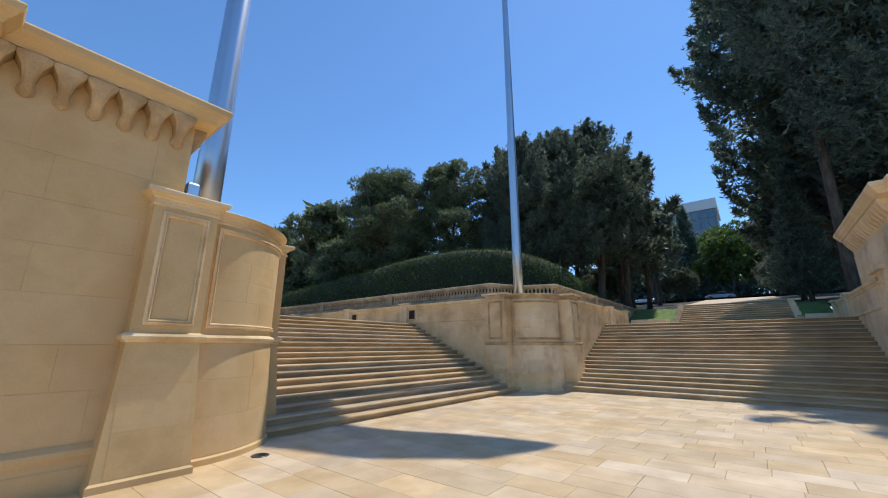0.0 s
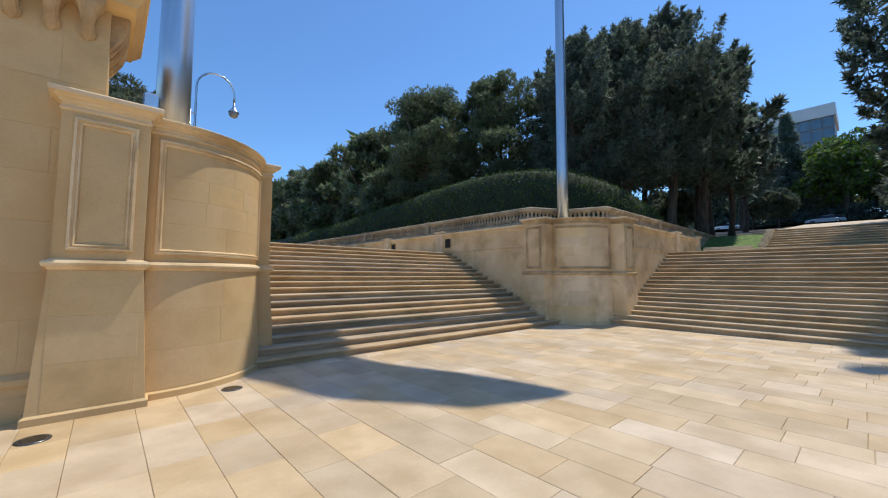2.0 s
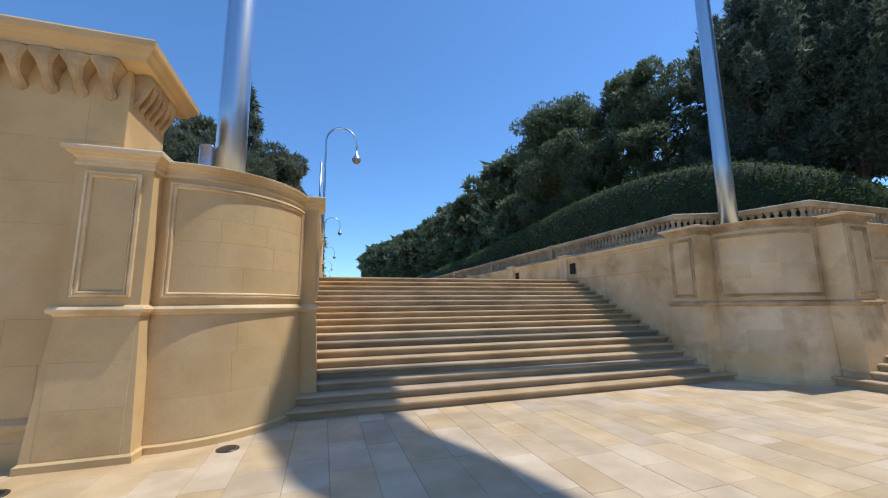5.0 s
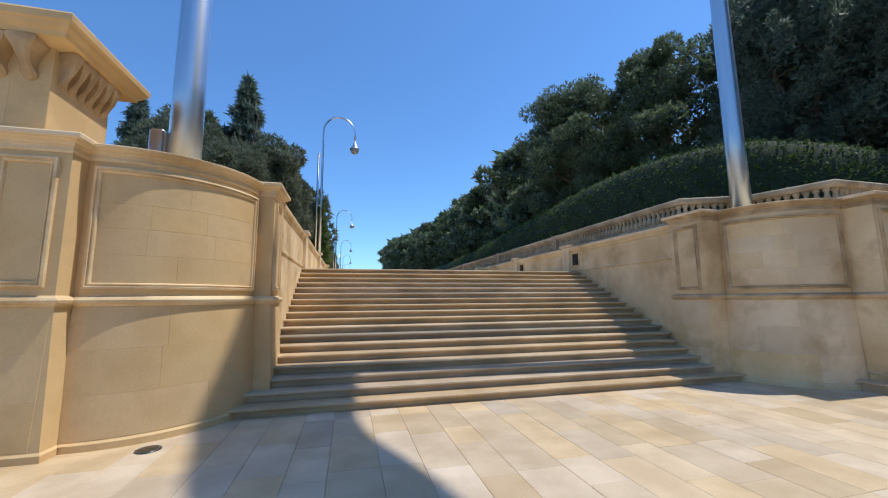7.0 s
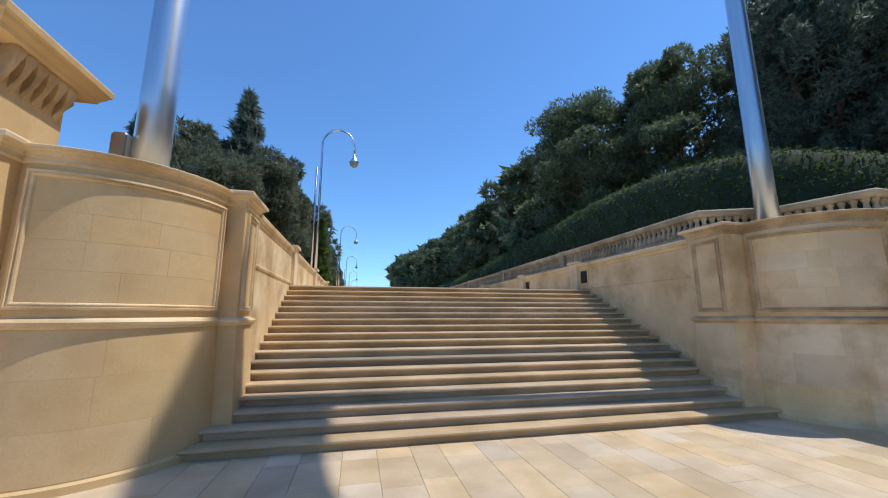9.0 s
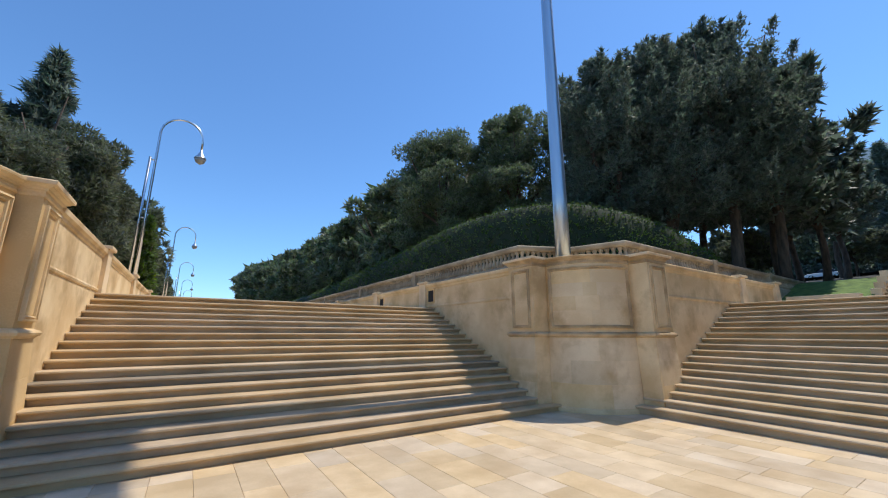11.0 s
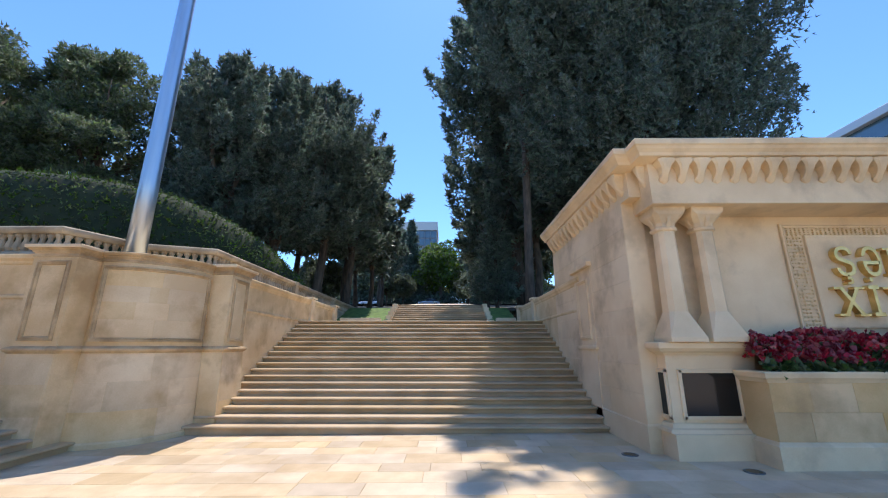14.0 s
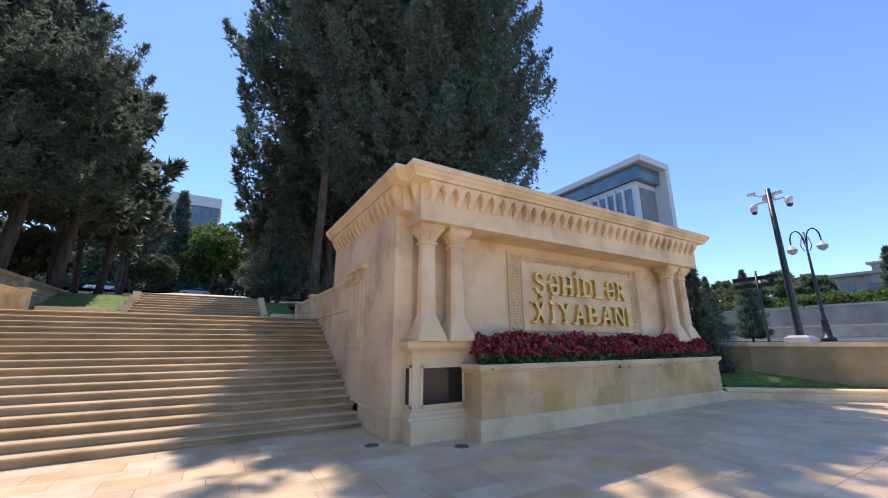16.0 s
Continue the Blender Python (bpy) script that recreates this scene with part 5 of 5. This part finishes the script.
# ---- buildings ----
def facade_building(name, label, at, rz, w, d, h, mat, frame_mat, nx, nz, top_band):
    b = thing(name, label, "building", at=at, rz=rz)
    part("wall", box(0, w, 0, d, -12, h - top_band), mat, b)
    part("roof", box(-0.6, w + 0.6, -0.6, d + 0.6, h - top_band, h, 0.1), PANEL_WHITE, b, "white roof fascia")
    pw, ph = w / nx, (h - top_band) / nz
    pane = box(-pw * 0.44, pw * 0.44, -0.10, 0.05, -ph * 0.40, ph * 0.40)
    me = bpy.data.meshes.new("window")
    pane.to_mesh(me)
    pane.free()
    me.materials.append(GLASS_WALL)
    for i in range(nx):
        for k in range(nz):
            put_part("window", me, b, "", pose(pw * (i + 0.5), -0.02, ph * (k + 0.5)))
    for i in range(nx + 1):
        part("mullion", box(pw * i - 0.12, pw * i + 0.12, -0.35, 0.0, 0, h - top_band), frame_mat, b)
    return b


facade_building("office_building", "distant glass office building with white fascia", (170, 36.0, 20), -90, 27.5, 20, 38.8, PANEL_GREY, PANEL_GREY, 10, 9, 4.2)
ob = thing("modern_building", "modern block with white frame and dark glass behind the monument", "building", at=(39.0, -60.0, 0), rz=0)
part("roof", box(-3.0, 30, -9.5, 0, 34.6, 35.9, 0.1), PANEL_WHITE, ob, "white roof frame")
part("back_frame", box(-3.0, 30, -9.5, -8.2, 0, 34.6, 0.1), PANEL_WHITE, ob, "white end frame")
part("soffit_band", box(-1.6, 29, -8.2, -1.0, 31.8, 34.6), GLASS_WALL, ob, "dark glass band under the roof")
part("inner_block", box(-0.6, 27, -8.2, -1.6, 0, 31.8, 0.3), PANEL_WHITE, ob)
part("end_window", box(-0.72, -0.55, -7.6, -2.6, 2, 30.6), PANEL_GREY, ob, "grey glazed end bay")
for i in range(14):
    x = 0.3 + 1.85 * i
    part("window", box(x, x + 1.35, -1.72, -1.5, 4, 30.4), GLASS_WALL, ob)
    part("mullion", box(x + 1.42, x + 1.78, -1.8, -1.1, 4, 31.0), PANEL_WHITE, ob)
fb = thing("far_building", "low pale building on the far hillside", "building", at=(6, -95, 6))
part("wall", box(0, 24, -12, 0, -6, 7.6), FAR_STONE, fb)
part("upper_storey", box(2, 12, -11, -1, 7.6, 9.4), FAR_STONE, fb)
part("roof", box(-1, 24.6, -13, 0.6, 7.6, 8.1), PAVE_GREY, fb)
part("upper_roof", box(1.5, 12.5, -11.5, -0.5, 9.4, 9.8), PAVE_GREY, fb)
for i in range(7):
    part("window", box(1.2 + 3.3 * i, 2.8 + 3.3 * i, -0.1, 0.12, 3.2, 6.0), GLASS_WALL, fb)


# ---- parked cars on the upper street ----
def car(at, rz):
    c = thing("parked_car", "white saloon car parked on the upper street", "car", group="parked cars", at=at, rz=rz)
    rings = []
    for x, zb, zt, w in ((-2.15, 0.45, 0.75, 0.70), (-2.05, 0.32, 0.88, 0.80), (-1.5, 0.25, 0.95, 0.86), (0.8, 0.25, 0.95, 0.88), (1.7, 0.25, 0.88, 0.86), (2.1, 0.32, 0.75, 0.78), (2.2, 0.42, 0.62, 0.68)):
        rings.append([(x, -w, zb), (x, w, zb), (x, w, zt - 0.08), (x, w - 0.10, zt), (x, -w + 0.10, zt), (x, -w, zt - 0.08)])
    part("body", loft(rings), CAR_WHITE, c)
    part("cabin", loft([[(x0, -w, z), (x1, -w, z), (x1, w, z), (x0, w, z)] for z, x0, x1, w in ((0.92, -1.75, 1.05, 0.78), (1.38, -1.05, 0.25, 0.62))]), CAR_GLASS, c, "dark car windows")
    part("car_roof", box(-1.05, 0.25, -0.62, 0.62, 1.37, 1.43, 0.03), CAR_WHITE, c)
    for x in (-1.35, 1.35):
        for y in (-0.80, 0.80):
            w = part("wheel", loft([[(x + 0.32 * math.cos(a), y + s, 0.32 + 0.32 * math.sin(a)) for a in np.linspace(0, 2 * math.pi, 17)[:-1]] for s in (-0.10, 0.10)]), RUBBER, c)
            part("rim", loft([[(x + 0.19 * math.cos(a), y + s, 0.32 + 0.19 * math.sin(a)) for a in np.linspace(0, 2 * math.pi, 13)[:-1]] for s in (-0.115, 0.115)]), CHROME, w)
    return c


CAR = car((75.5, 7.2, 9.50), 90)
for x, y in ((75.4, 19.0), (75.6, 31.5)):
    copy_thing(CAR, pose(x, y, 9.50, 0, 0, 90))

# ---- ground lights ----
for x, y in ((-3.35, 9.25), (-5.2, 8.62), (5.45, -0.66), (6.35, 0.65)):
    g = thing("ground_light", "round steel ground light set in the paving", "light", group="ground lights", at=(x, y, floor_z(y)))
    part("rim", loft([ring(0, 0, z, r, 24) for z, r in ((-0.02, 0.13), (0.010, 0.13), (0.014, 0.115), (0.012, 0.10))]), DRAIN, g, "", True)
    part("lens", loft([ring(0, 0, z, r, 20) for z, r in ((0.0, 0.1), (0.013, 0.095))]), SCREEN, g, "dark glass lens")

# ---- paving of the square ----
pv = thing("floor", "honey-coloured sandstone paving of the square in long running courses", "paving", kind="structure")
SLABS = {}
rnd = random.Random(77)
near, far_v, far_f = 0, [], []
row_w = 0.46
ix = 0
x = -24.0
TILT = math.degrees(math.atan(-0.008))
while x < 12.0:
    w = (0.46, 0.40, 0.52, 0.44)[ix % 4]
    y = -30.0 - rnd.uniform(0, 0.8)
    while y < 10.9:
        ln = rnd.choice((0.6, 0.75, 0.9, 1.05))
        cx, cy = x + w / 2, y + ln / 2
        inside = not (cx > 8.2 and cy > 0.3)
        if inside:
            zt = floor_z(cy) + rnd.uniform(-0.0015, 0.0015)
            if -6.2 < cx < 4.4 and 4.6 < cy < 10.6 and near < 300:
                key = (w, ln)
                if key not in SLABS:
                    a, b, e = w / 2 - 0.0012, ln / 2 - 0.0012, 0.004
                    v = [(-a, -b, -0.03), (a, -b, -0.03), (a, b, -0.03), (-a, b, -0.03), (-a, -b, -0.004), (a, -b, -0.004), (a, b, -0.004), (-a, b, -0.004), (-a + e, -b + e, 0), (a - e, -b + e, 0), (a - e, b - e, 0), (-a + e, b - e, 0)]
                    f = [(8, 9, 10, 11)] + [(i, (i + 1) % 4, 4 + (i + 1) % 4, 4 + i) for i in range(4)] + [(4 + i, 4 + (i + 1) % 4, 8 + (i + 1) % 4, 8 + i) for i in range(4)]
                    SLABS[key] = mesh_from("paving_slab", v, f, SLAB)
                put_part("paving_slab", SLABS[key], pv, "", pose(cx, cy, zt, TILT, 0, 0))
                near += 1
            else:
                k = len(far_v)
                a, b = w / 2 - 0.0012, ln / 2 - 0.0012
                far_v += [(cx + p * (a - q), cy + r * (b - q), floor_z(cy + r * b) - (0.005 if q == 0 else 0)) for q in (0, 0.006) for p, r in ((-1, -1), (1, -1), (1, 1), (-1, 1))]
                far_f += [(k + 4, k + 5, k + 6, k + 7)] + [(k + i, k + (i + 1) % 4, k + 4 + (i + 1) % 4, k + 4 + i) for i in range(4)]
        y += ln
    x += w
    ix += 1
tagged(put_part("outer_paving", mesh_from("outer_paving", far_v, far_f, SLAB_FAR), pv), kind="stuff")
